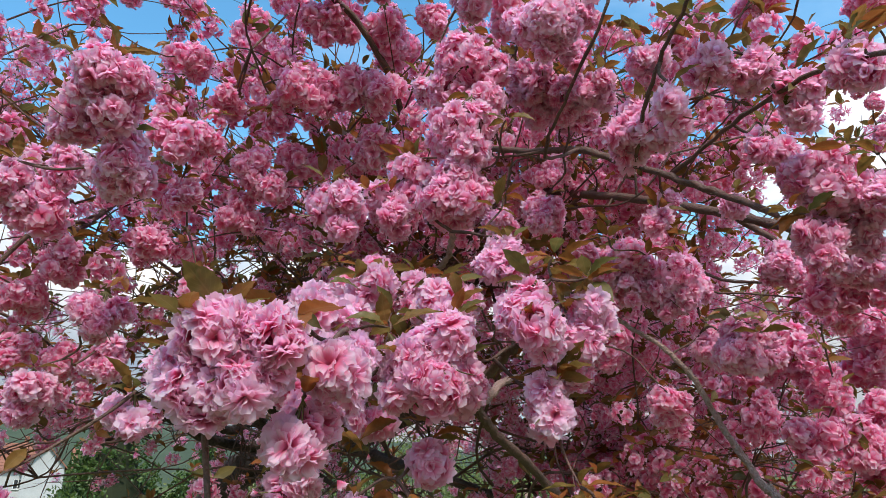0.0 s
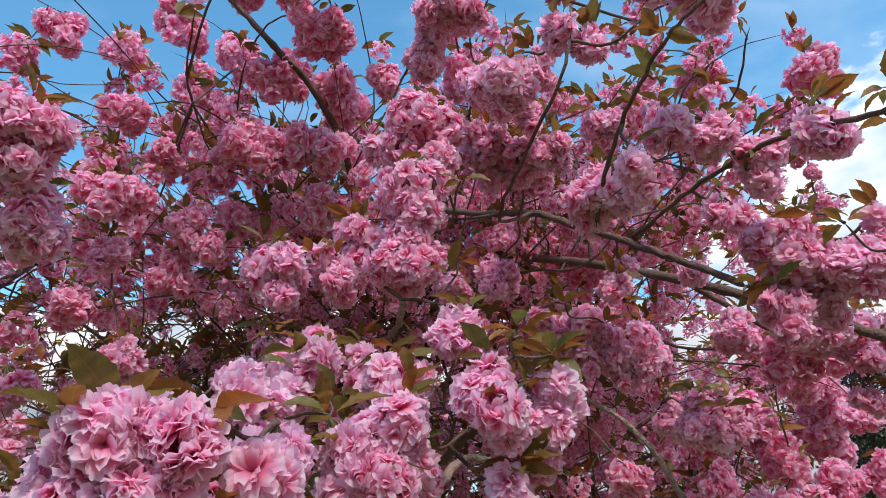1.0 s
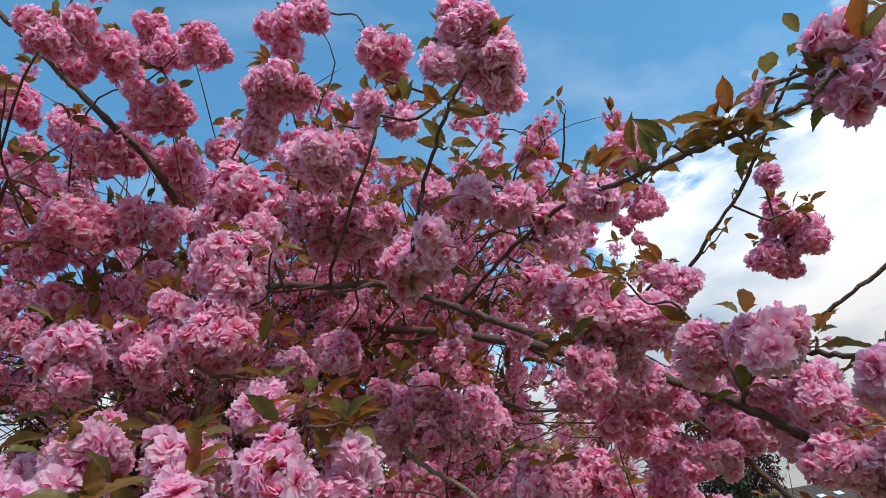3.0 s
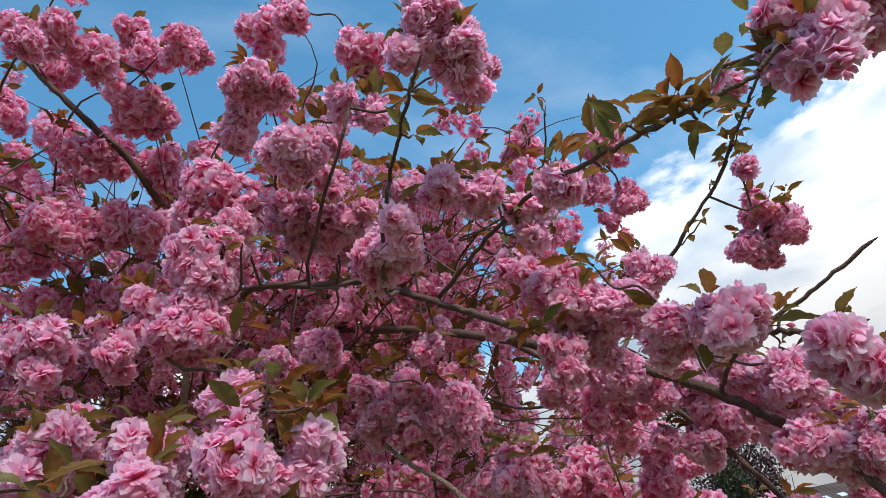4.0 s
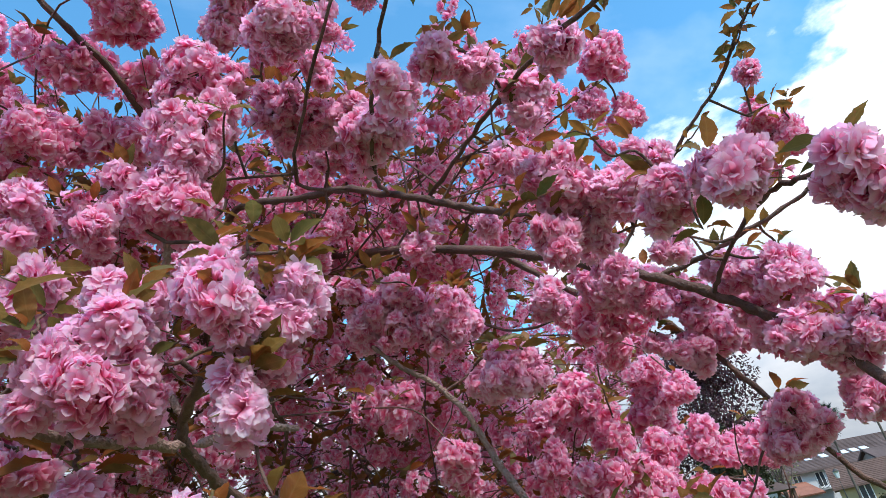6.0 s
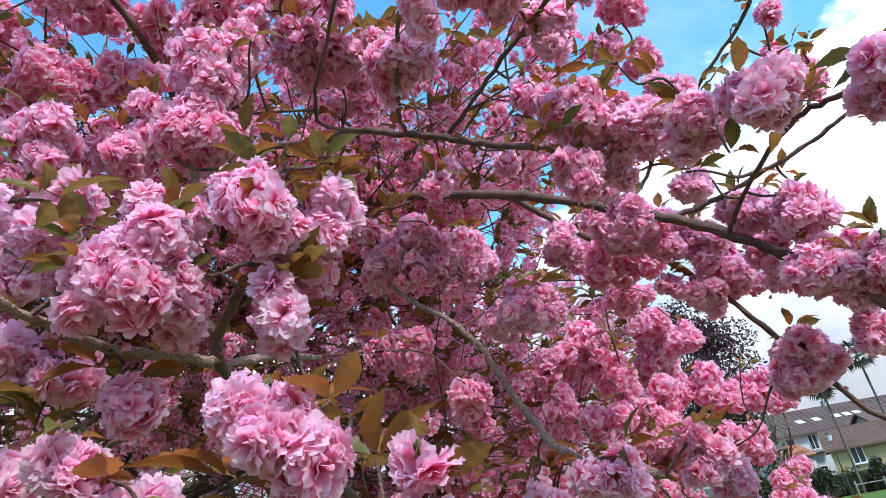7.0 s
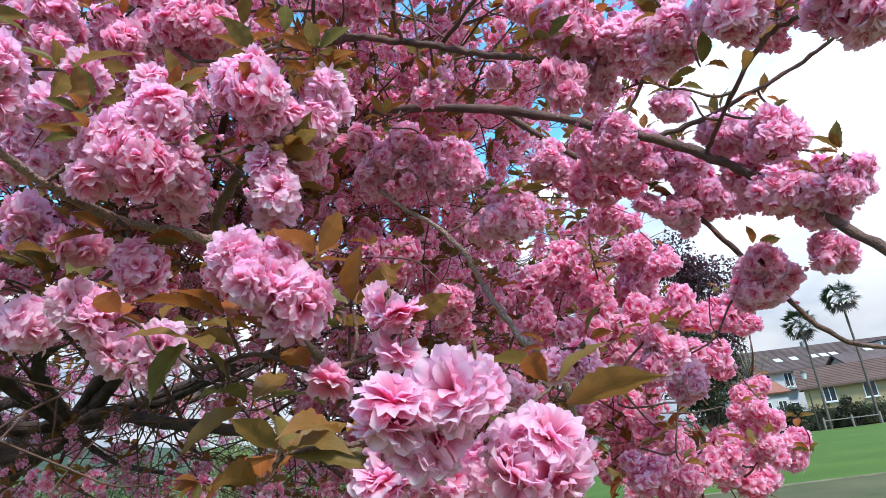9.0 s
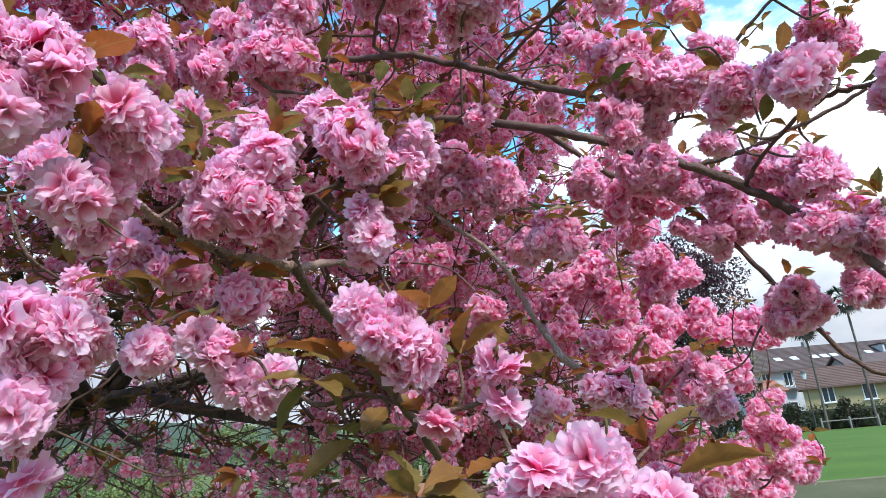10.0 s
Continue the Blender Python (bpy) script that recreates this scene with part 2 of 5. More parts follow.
GRASS = plain("grass", (0.05, 0.095, 0.014), (0.085, 0.145, 0.024), 0.35, 0.9, 0.6, fine=22.0)
MEADOW = plain("rough_grass", (0.065, 0.092, 0.026), (0.135, 0.15, 0.055), 0.25, 0.95, 0.6, fine=14.0)
DIRT = plain("dirt_path", (0.055, 0.065, 0.025), (0.12, 0.11, 0.055), 0.6, 0.95, 0.4, fine=30.0)
HILL = plain("far_hill", (0.035, 0.052, 0.034), (0.075, 0.095, 0.06), 0.012, 1.0, 0.0, fine=0.1)
WHITE_WALL = plain("white_plaster", (0.42, 0.42, 0.41), (0.56, 0.56, 0.55), 0.4, 0.85, 0.1)
GREY_WALL = plain("grey_plaster", (0.24, 0.24, 0.23), (0.34, 0.33, 0.31), 0.4, 0.85, 0.1)
YELLOW_WALL = plain("yellow_plaster", (0.32, 0.255, 0.13), (0.42, 0.34, 0.19), 0.4, 0.85, 0.1)
DARK_TILES = plain("dark_roof_tiles", (0.075, 0.053, 0.048), (0.135, 0.098, 0.09), 0.5, 0.8, 0.5, fine=6.0)
RED_TILES = plain("red_roof_tiles", (0.20, 0.085, 0.06), (0.34, 0.15, 0.10), 0.7, 0.8, 0.5, fine=6.0)
GLASS = plain("dark_window_glass", (0.025, 0.03, 0.035), (0.06, 0.065, 0.07), 1.0, 0.12, 0.0)
SKYLIGHT = plain("skylight_glass", (0.55, 0.58, 0.6), (0.7, 0.72, 0.75), 1.0, 0.15, 0.0)
WHITE_PAINT = plain("white_paint", (0.62, 0.62, 0.60), (0.80, 0.80, 0.78), 3.0, 0.5, 0.05)
FENCE_WOOD = plain("weathered_wood", (0.14, 0.13, 0.11), (0.27, 0.25, 0.22), 3.0, 0.9, 0.4)
IRON = plain("dark_iron", (0.02, 0.02, 0.02), (0.05, 0.05, 0.048), 6.0, 0.5, 0.1)
PALM_BARK = plain("palm_bark", (0.07, 0.055, 0.045), (0.17, 0.14, 0.12), 2.5, 0.95, 0.6, fine=24.0)

# ---- building blocks ----


def part(name, data, mat, parent, label=""):
    """One mesh under a thing or a part. data: a bmesh or a mesh."""
    if isinstance(data, bmesh.types.BMesh):
        me = bpy.data.meshes.new(name)
        data.to_mesh(me)
        data.free()
    else:
        me = data
    if mat and not me.materials:
        me.materials.append(mat)
    ob = new(name, me)
    ob.parent = parent
    if label:
        ob["label"] = label
    return ob


def thing(name, place, label, category, group="", kind="", turn=0.0):
    ob = new(name)
    ob.empty_display_size = 0.1
    ob.matrix_world = pose(*place, 0, 0, turn)
    return tagged(ob, label, category, group, kind)


def mesh_of(name, verts, faces, mat, uvs=None, smooth=True):
    """A mesh from arrays: verts (n, 3), faces (m, 3 or 4), uvs one for each vertex."""
    verts, faces = np.asarray(verts, np.float32), np.asarray(faces, np.int32)
    me = bpy.data.meshes.new(name)
    k = faces.shape[1]
    me.vertices.add(len(verts))
    me.vertices.foreach_set("co", verts.ravel())
    me.loops.add(faces.size)
    me.loops.foreach_set("vertex_index", faces.ravel())
    me.polygons.add(len(faces))
    me.polygons.foreach_set("loop_start", np.arange(0, faces.size, k, dtype=np.int32))
    me.polygons.foreach_set("use_smooth", np.full(len(faces), smooth))
    if uvs is not None:
        layer = me.uv_layers.new(name="uv")
        layer.data.foreach_set("uv", np.asarray(uvs, np.float32)[faces.ravel()].ravel())
    me.update()
    me.validate()
    if mat:
        me.materials.append(mat)
    return me


def smooth_line(points, steps=6):
    """Catmull-Rom through the points."""
    p = np.array(points, float)
    p = np.vstack([2 * p[0] - p[1], p, 2 * p[-1] - p[-2]])
    out = []
    for i in range(1, len(p) - 2):
        for s in np.linspace(0, 1, steps, endpoint=False):
            a, b, c, d = p[i - 1:i + 3]
            out.append(0.5 * (2 * b + (c - a) * s + (2 * a - 5 * b + 4 * c - d) * s * s + (3 * b - a - 3 * c + d) * s ** 3))
    out.append(p[-2])
    return np.array(out)


def tube_arrays(line, r0, r1, sides=7, rough=0.0, rng=None):
    """A tapering limb along a line: verts and quads."""
    line = np.asarray(line, float)
    n = len(line)
    way = np.gradient(line, axis=0)
    way /= np.linalg.norm(way, axis=1)[:, None] + 1e-9
    ref = np.array([0.31, 0.17, 0.93])
    a = np.cross(way, ref)
    a /= np.linalg.norm(a, axis=1)[:, None] + 1e-9
    b = np.cross(way, a)
    r = np.linspace(r0, r1, n)
    r[-1] *= 0.2
    if rough and rng is not None:
        r = r * (1 + rough * rng.standard_normal(n))
    ang = np.linspace(0, 2 * np.pi, sides, endpoint=False)
    rr = np.repeat(r[:, None], sides, 1)
    if rough and rng is not None:
        rr = rr * (1 + 0.5 * rough * rng.standard_normal(rr.shape))
    v = line[:, None, :] + rr[..., None] * (np.cos(ang)[None, :, None] * a[:, None, :] + np.sin(ang)[None, :, None] * b[:, None, :])
    i, j = np.meshgrid(np.arange(n - 1), np.arange(sides), indexing="ij")
    k = (j + 1) % sides
    f = np.stack([i * sides + j, i * sides + k, (i + 1) * sides + k, (i + 1) * sides + j], -1).reshape(-1, 4)
    return v.reshape(-1, 3), f


def gather(pieces):
    """Joins (verts, faces[, uvs]) into one set of arrays."""
    vs, fs, us, base = [], [], [], 0
    for q in pieces:
        vs.append(q[0])
        fs.append(np.asarray(q[1]) + base)
        if len(q) > 2:
            us.append(q[2])
        base += len(q[0])
    return np.concatenate(vs), np.concatenate(fs), (np.concatenate(us) if us else None)


def box(bm, x0, y0, z0, x1, y1, z1, bevel=0.0):
    m = Matrix.Translation(((x0 + x1) / 2, (y0 + y1) / 2, (z0 + z1) / 2)) @ Matrix.Diagonal((x1 - x0, y1 - y0, z1 - z0, 1))
    made = bmesh.ops.create_cube(bm, size=1, matrix=m)
    if bevel:
        edges = list({e for v in made["verts"] for e in v.link_edges})
        bmesh.ops.bevel(bm, geom=edges, offset=bevel, segments=1, affect="EDGES")
    return bm


def boxed(*size, bevel=0.0):
    return box(bmesh.new(), *size, bevel=bevel)


def turn_arrays(v, m):
    m = np.array(m)
    return v @ m[:3, :3].T + m[:3, 3]


# ---- flowers and leaves ----


def petal_arrays(rng, length, width, a0, a1, spin, along, across, frill, roll=0.0):
    """One broad cupped petal with a ruffled, toothed and notched rim. a0, a1: angle from the flower's axis at claw and rim, degrees."""
    s = np.linspace(0, 1, along) ** 0.8
    u = np.linspace(-1, 1, across)
    ang = np.radians(a0 + (a1 - a0) * s ** 1.6)
    step = length * np.diff(s)
    rad = np.concatenate([[0], np.cumsum(np.sin(ang[1:]) * step)])
    up = np.concatenate([[0], np.cumsum(np.cos(ang[1:]) * step)])
    w = width * 0.5 * np.interp(s, [0, 0.25, 0.5, 0.75, 0.92, 1.0], [0.16, 0.50, 0.86, 1.0, 0.98, 0.88])
    S, U = np.meshgrid(s, u, indexing="ij")
    R, Z, W = (np.repeat(q[:, None], across, 1) for q in (rad, up, w))
    A = np.repeat(ang[:, None], across, 1)
    waves = np.sin(U * rng.uniform(2.4, max(2.6, 0.95 * across)) + rng.uniform(0, 6.28))
    lift = 0.10 * W * U ** 2 + frill * width * S ** 2.5 * (1.9 * waves + 0.5 * rng.standard_normal(S.shape))
    rim = np.clip((S - 0.5) / 0.5, 0, 1) ** 1.5
    teeth = 0.026 * np.where(np.arange(across) % 2, 1, -1) + (0.02 if across > 6 else 0.035) * rng.standard_normal(across)
    tip = rim * length * (-0.06 * np.exp(-(U / 0.18) ** 2) - 0.20 * np.abs(U) ** 2.4 + teeth[None, :])
    x = R - np.cos(A) * lift + np.sin(A) * tip
    z = Z + np.sin(A) * lift + np.cos(A) * tip
    y = U * W * math.cos(roll)
    x = x - np.cos(A) * U * W * math.sin(roll)
    z = z + np.sin(A) * U * W * math.sin(roll)
    c, d = math.cos(spin), math.sin(spin)
    v = np.stack([x * c - y * d, x * d + y * c, z], -1).reshape(-1, 3)
    i, j = np.meshgrid(np.arange(along - 1), np.arange(across - 1), indexing="ij")
    b = i * across + j
    f = np.stack([b, b + 1, b + across + 1, b + across], -1).reshape(-1, 4)
    uv = np.stack([S, U * 0.5 + 0.5], -1).reshape(-1, 2)
    return v, f, uv


def flower_arrays(rng, along, across, layers, size=0.0255, frill=0.055):
    """A double pompom blossom: whorls of petals, the outer ones spread, the inner ones upright and crumpled. The axis is z."""
    pieces = []
    for count, a0, a1, reach in layers:
        start = rng.random() * 6.28
        for k in range(count):
            pieces.append(petal_arrays(rng, size * reach * rng.uniform(0.84, 1.12), size * reach * rng.uniform(0.42, 0.66),
                                       a0 + rng.uniform(-10, 10), a1 + rng.uniform(-32, 24), start + 6.283 * (k + rng.uniform(-0.4, 0.4)) / count, along, across, frill, rng.normal(0, 0.30)))
    return gather(pieces)


def leaf_arrays(rng, length, width, along=8, curl=0.5, teeth=0.035, halves=4):
    """A folded, drooping leaf with a drawn-out tip and a toothed rim, along x, upper side to +z."""
    s = np.linspace(0, 1, along)
    w = width * 0.5 * np.interp(s, [0, 0.05, 0.12, 0.2, 0.3, 0.42, 0.55, 0.68, 0.78, 0.86, 0.92, 0.96, 1.0], [0.04, 0.25, 0.50, 0.72, 0.90, 1.0, 0.95, 0.76, 0.50, 0.27, 0.12, 0.05, 0.0])
    w = w * (1 + teeth * np.where(np.arange(along) % 2, 1, -1))
    bend = curl * s ** 1.4
    step = length / (along - 1)
    x = np.concatenate([[0], np.cumsum(np.cos(bend[1:]) * step)])
    z = -np.concatenate([[0], np.cumsum(np.sin(bend[1:]) * step)])
    fold = rng.uniform(0.15, 0.6)
    wave = rng.uniform(-0.08, 0.08, along) * width
    rows = []
    for side in np.linspace(-1, 1, halves + 1):
        rows.append(np.stack([x, side * w, z + abs(side) * w * fold + abs(side) * wave], -1))
    v = np.stack(rows, 1).reshape(-1, 3)
    i, j = np.meshgrid(np.arange(along - 1), np.arange(halves), indexing="ij")
    k = halves + 1
    b = i * k + j
    f = np.stack([b, b + 1, b + k + 1, b + k], -1).reshape(-1, 4)
    uv = np.stack([np.repeat(s, k), np.tile(np.linspace(0, 1, k), along)], -1)
    return v, f, uv


def face_along(way, spin):
    """A turn that takes +z to way, spun about it."""
    return Vector(way).to_track_quat("Z", "Y").to_matrix().to_4x4() @ Matrix.Rotation(spin, 4, "Z")


def leaf_turn(way, spin):
    """A turn that takes the leaf's +x to way, with its face about upwards, tilted by spin."""
    w = Vector(way).normalized()
    side = Vector((0, 0, 1)).cross(w)
    side = side.normalized() if side.length > 1e-3 else Vector((0, 1, 0))
    m = Matrix((w, side, w.cross(side))).transposed().to_4x4()
    return m @ Matrix.Rotation(spin, 4, "X")


rng = np.random.default_rng(7)
FULL = [(10, 72, 124, 0.94), (10, 62, 112, 1.0), (9, 52, 100, 1.02), (9, 42, 88, 0.98), (7, 28, 74, 0.90), (4, 10, 50, 0.82)]
LIGHTER = [(9, 70, 122, 0.98), (9, 56, 108, 1.02), (8, 42, 92, 1.0), (6, 26, 72, 0.92), (4, 6, 46, 0.82)]
BUDDING = [(6, 20, 30, 0.8), (5, 12, 22, 0.75)]


def flower_mesh(along, across, layers, size=0.0255, frill=0.055):
    v, f, uv = flower_arrays(rng, along, across, layers, size, frill)
    return mesh_of("flower", v, f, PETAL, uv)


FINE = [flower_mesh(4, 7, FULL, frill=0.06) for _ in range(6)]
MEDIUM = [flower_mesh(4, 4, LIGHTER, frill=0.07) for _ in range(8)]
SMALL = [flower_mesh(3, 3, LIGHTER, frill=0.07) for _ in range(8)]
BUDS = [flower_mesh(4, 4, BUDDING, 0.022, 0.03) for _ in range(3)]
LEAVES = []
for k in range(8):
    v, f, uv = leaf_arrays(rng, 0.066 * rng.uniform(0.85, 1.15), 0.0255 * rng.uniform(0.85, 1.15), 17, rng.uniform(0.2, 1.0))
    LEAVES.append(mesh_of("leaf", v, f, LEAF, uv))

# ---- the cherry tree: trunk, boughs ----
FORK = Vector((-1.03, 4.87, 1.97))
cherry = thing("cherry_tree", (-2.3, 6.1, 0.0), "flowering cherry tree thick with double pink blossom and bronze young leaves", "tree")
cherry_in = cherry.matrix_world.inverted()


def on_cherry(ob):
    ob.matrix_parent_inverse = cherry_in
    return ob


LINES = []


def bough(name, r0, r1, points, mat=None, sides=9):
    """A limb through the points; it is kept, so that twigs can start from it."""
    line = smooth_line(points, 7)
    line = line + 0.0014 * rng.standard_normal(line.shape) * (r0 < 0.03)
    LINES.append(line)
    mat = mat or (PALE_BARK if name in ("c", "c_low", "d", "d_right", "stub") else BARK if r0 > 0.02 else TWIG_BARK)
    v, f = tube_arrays(line, r0, r1, sides, 0.08, rng)
    return on_cherry(part("bough", mesh_of("bough", v, f, mat), None, cherry))


v, f = tube_arrays(smooth_line([(-2.3, 6.1, -0.15), (-2.26, 6.07, 0.25), (-2.12, 5.97, 0.85), (-1.9, 5.8, 1.4), (-1.73, 5.61, 1.72), (-1.42, 5.26, 1.86), (-1.0, 4.84, 1.98)], 9), 0.25, 0.105, 18, 0.07, rng)
on_cherry(part("trunk", mesh_of("trunk", v, f, BARK), None, cherry, "dark cracked cherry trunk, leaning"))

bough('a', 0.014, 0.006, [(-0.092, 3.385, 2.582), (-0.03, 2.9, 2.73), (0.03, 2.42, 2.83), (0.108, 1.983, 2.815), (0.195, 1.808, 2.755), (0.31, 1.598, 2.629), (0.406, 1.433, 2.543), (0.48, 1.291, 2.427), (0.529, 1.171, 2.329), (0.585, 1.06, 2.232), (0.601, 0.93, 2.132)])
bough('f', 0.0046, 0.0026, [(0.537, 1.168, 2.338), (0.57, 0.97, 2.337), (0.583, 0.746, 2.289), (0.572, 0.609, 2.219), (0.578, 0.502, 2.17), (0.592, 0.439, 2.144), (0.612, 0.39, 2.131), (0.642, 0.354, 2.131)])
bough('b', 0.016, 0.008, [(-0.092, 3.385, 2.582), (0.14, 2.95, 2.80), (0.387, 2.441, 2.876), (0.594, 1.91, 2.628), (0.699, 1.654, 2.485), (0.77, 1.502, 2.391), (0.874, 1.348, 2.278), (0.95, 1.25, 2.188), (1.018, 1.176, 2.125), (1.077, 1.102, 2.046), (1.117, 1.019, 1.951), (1.147, 0.957, 1.868), (1.111, 0.831, 1.74), (1.208, 0.786, 1.646)])
bough('b_up', 0.0062, 0.0036, [(1.018, 1.176, 2.125), (1.093, 1.11, 2.137), (1.138, 1.032, 2.146), (1.187, 0.951, 2.158), (1.23, 0.868, 2.18), (1.286, 0.775, 2.212)])
bough('m', 0.009, 0.0048, [(0.807, 1.512, 2.391), (0.909, 1.512, 2.323), (1.016, 1.494, 2.24), (1.117, 1.435, 2.172), (1.209, 1.393, 2.075), (1.218, 1.32, 1.981), (1.24, 1.254, 1.864), (1.237, 1.184, 1.772), (1.304, 1.122, 1.637), (1.482, 1.131, 1.6)])
bough('c', 0.005, 0.0092, [(0.431, 1.458, 2.122), (0.485, 1.436, 2.06), (0.551, 1.416, 2.007), (0.6, 1.399, 1.938), (0.63, 1.383, 1.855), (0.651, 1.328, 1.763), (0.676, 1.266, 1.683), (0.738, 1.188, 1.634), (0.782, 1.128, 1.606)])
bough('c_low', 0.007, 0.008, [(0.671, 1.279, 1.707), (0.691, 1.28, 1.668), (0.715, 1.279, 1.63), (0.744, 1.282, 1.581), (0.80, 1.5, 1.44), (0.62, 2.3, 1.40), (0.33, 3.12, 1.634)])
bough('d', 0.0045, 0.0075, [(-0.142, 0.714, 1.856), (-0.132, 0.775, 1.86), (-0.11, 0.837, 1.851), (-0.07, 0.894, 1.84), (-0.021, 0.937, 1.83), (0.035, 0.973, 1.831), (0.082, 1.013, 1.831)])
bough('d_limb', 0.0065, 0.0115, [(0.137, 0.858, 1.914), (0.113, 0.927, 1.894), (0.082, 1.002, 1.866), (0.086, 1.034, 1.832), (0.117, 1.09, 1.798), (0.178, 1.191, 1.756), (0.301, 1.35, 1.651), (0.437, 1.566, 1.531), (0.615, 1.893, 1.364), (0.52, 2.5, 1.40), (0.33, 3.12, 1.634)])
bough('d_right', 0.006, 0.009, [(0.249, 1.316, 1.918), (0.167, 1.287, 1.92), (0.09, 1.062, 1.842)])
bough('e', 0.009, 0.013, [(-0.663, 1.474, 3.567), (-0.534, 1.509, 3.444), (-0.42, 1.549, 3.323), (-0.303, 1.634, 3.226), (-0.238, 1.696, 3.191), (-0.126, 1.861, 3.07), (-0.089, 2.244, 3.038), (-0.07, 2.8, 2.86), (-0.092, 3.385, 2.582)])
bough('stub', 0.006, 0.005, [(0.048, 1.026, 2.15), (0.042, 1.065, 2.122), (0.03, 1.13, 2.118), (-0.004, 1.121, 2.088), (0.02, 1.08, 1.99), (0.082, 1.002, 1.866)])
LIMB_H = len(LINES)
bough('h', 0.0055, 0.003, [(0.95, 1.25, 2.188), (1.075, 1.318, 2.293), (1.102, 1.196, 2.369), (1.138, 1.083, 2.425), (1.186, 0.954, 2.5), (1.186, 0.862, 2.545), (1.198, 0.754, 2.606), (1.184, 0.69, 2.617)])
bough('i', 0.005, 0.003, [(1.077, 1.102, 2.046), (1.059, 1.028, 2.077), (0.908, 0.802, 2.029), (0.795, 0.63, 1.973), (0.748, 0.528, 1.924), (0.721, 0.452, 1.903)])
bough('g', 0.0045, 0.002, [(0.48, 1.291, 2.427), (0.376, 0.973, 2.248), (0.355, 0.835, 2.279), (0.355, 0.709, 2.318), (0.354, 0.584, 2.318), (0.343, 0.471, 2.268)])
bough('n', 0.0045, 0.002, [(0.406, 1.433, 2.543), (0.269, 1.219, 2.407), (0.271, 0.968, 2.407), (0.305, 0.794, 2.462), (0.352, 0.84, 2.652)])
bough('bough_low', 0.055, 0.016, [(-1.031, 4.875, 1.967), (-0.756, 4.556, 2.002), (-0.455, 4.164, 1.898), (-0.224, 3.787, 1.816), (0.055, 3.397, 1.729), (0.33, 3.12, 1.634)])
bough('bough_over', 0.03, 0.012, [(-0.818, 4.631, 2.002), (-0.483, 4.359, 2.002), (-0.273, 4.172, 2.031), (-0.006, 3.746, 2.066), (0.302, 3.306, 2.104)])
bough('bough_up', 0.055, 0.02, [(-1.031, 4.867, 1.993), (-0.847, 4.672, 2.073), (-0.688, 4.469, 2.202), (-0.535, 4.279, 2.298), (-0.321, 3.841, 2.418), (-0.092, 3.385, 2.582)])
bough('bough_left', 0.055, 0.02, [(-1.068, 4.881, 1.985), (-1.148, 4.765, 2.082), (-1.259, 4.568, 2.12), (-1.345, 4.29, 2.045), (-1.444, 4.077, 2.119)])
bough('bough_drop', 0.024, 0.008, [(-1.013, 4.873, 1.955), (-0.863, 4.763, 1.811), (-0.667, 4.631, 1.686), (-0.336, 4.338, 1.586), (-0.035, 4.051, 1.497), (0.149, 3.907, 1.422)])
bough('hang', 0.014, 0.005, [(-1.031, 4.896, 1.902), (-1.11, 4.88, 1.692), (-1.288, 4.867, 1.568), (-1.457, 4.839, 1.485)])

# blossom clusters, limb by limb: place and radius
CENTRE = [
    (0.085, 1.064, 2.519, 0.082), (-0.007, 1.323, 2.65, 0.041), (0.073, 1.02, 2.338, 0.083), (0.061, 1.032, 2.22, 0.071),
    (-0.024, 1.067, 2.275, 0.046), (-0.16, 1.007, 2.183, 0.06), (-0.061, 1.057, 2.193, 0.044), (0.241, 0.896, 2.517, 0.045),
    (0.234, 1.356, 2.893, 0.075), (0.397, 1.424, 2.67, 0.077), (0.367, 0.913, 2.285, 0.057), (0.358, 0.743, 2.222, 0.035),
    (0.454, 0.788, 2.329, 0.043), (0.534, 0.806, 2.338, 0.04), (0.624, 0.837, 2.307, 0.055), (0.367, 0.823, 2.54, 0.04),
    (0.308, 0.819, 2.558, 0.033), (0.215, 1.163, 2.557, 0.051), (0.142, 1.178, 2.896, 0.054),
]
HIGH = [
    (1.147, 1.226, 2.856, 0.07), (1.098, 1.285, 2.725, 0.047), (1.203, 1.287, 2.702, 0.053), (1.153, 1.699, 3.283, 0.085),
    (1.128, 1.726, 3.214, 0.048), (1.178, 1.663, 3.33, 0.044), (-0.116, 1.899, 3.234, 0.102), (-0.155, 1.739, 2.938, 0.089),
    (-0.786, 2.774, 3.867, 0.14), (-0.346, 1.704, 3.189, 0.081), (-0.175, 1.836, 2.795, 0.094), (-0.184, 1.508, 3.226, 0.085),
    (0.186, 1.169, 2.964, 0.075), (-1.32, 2.165, 3.79, 0.106), (-1.482, 2.217, 3.707, 0.089), (-1.058, 2.164, 3.723, 0.099),
    (-0.774, 2.115, 3.753, 0.094), (-0.843, 2.081, 3.826, 0.075), (-0.517, 1.887, 3.46, 0.083),
]
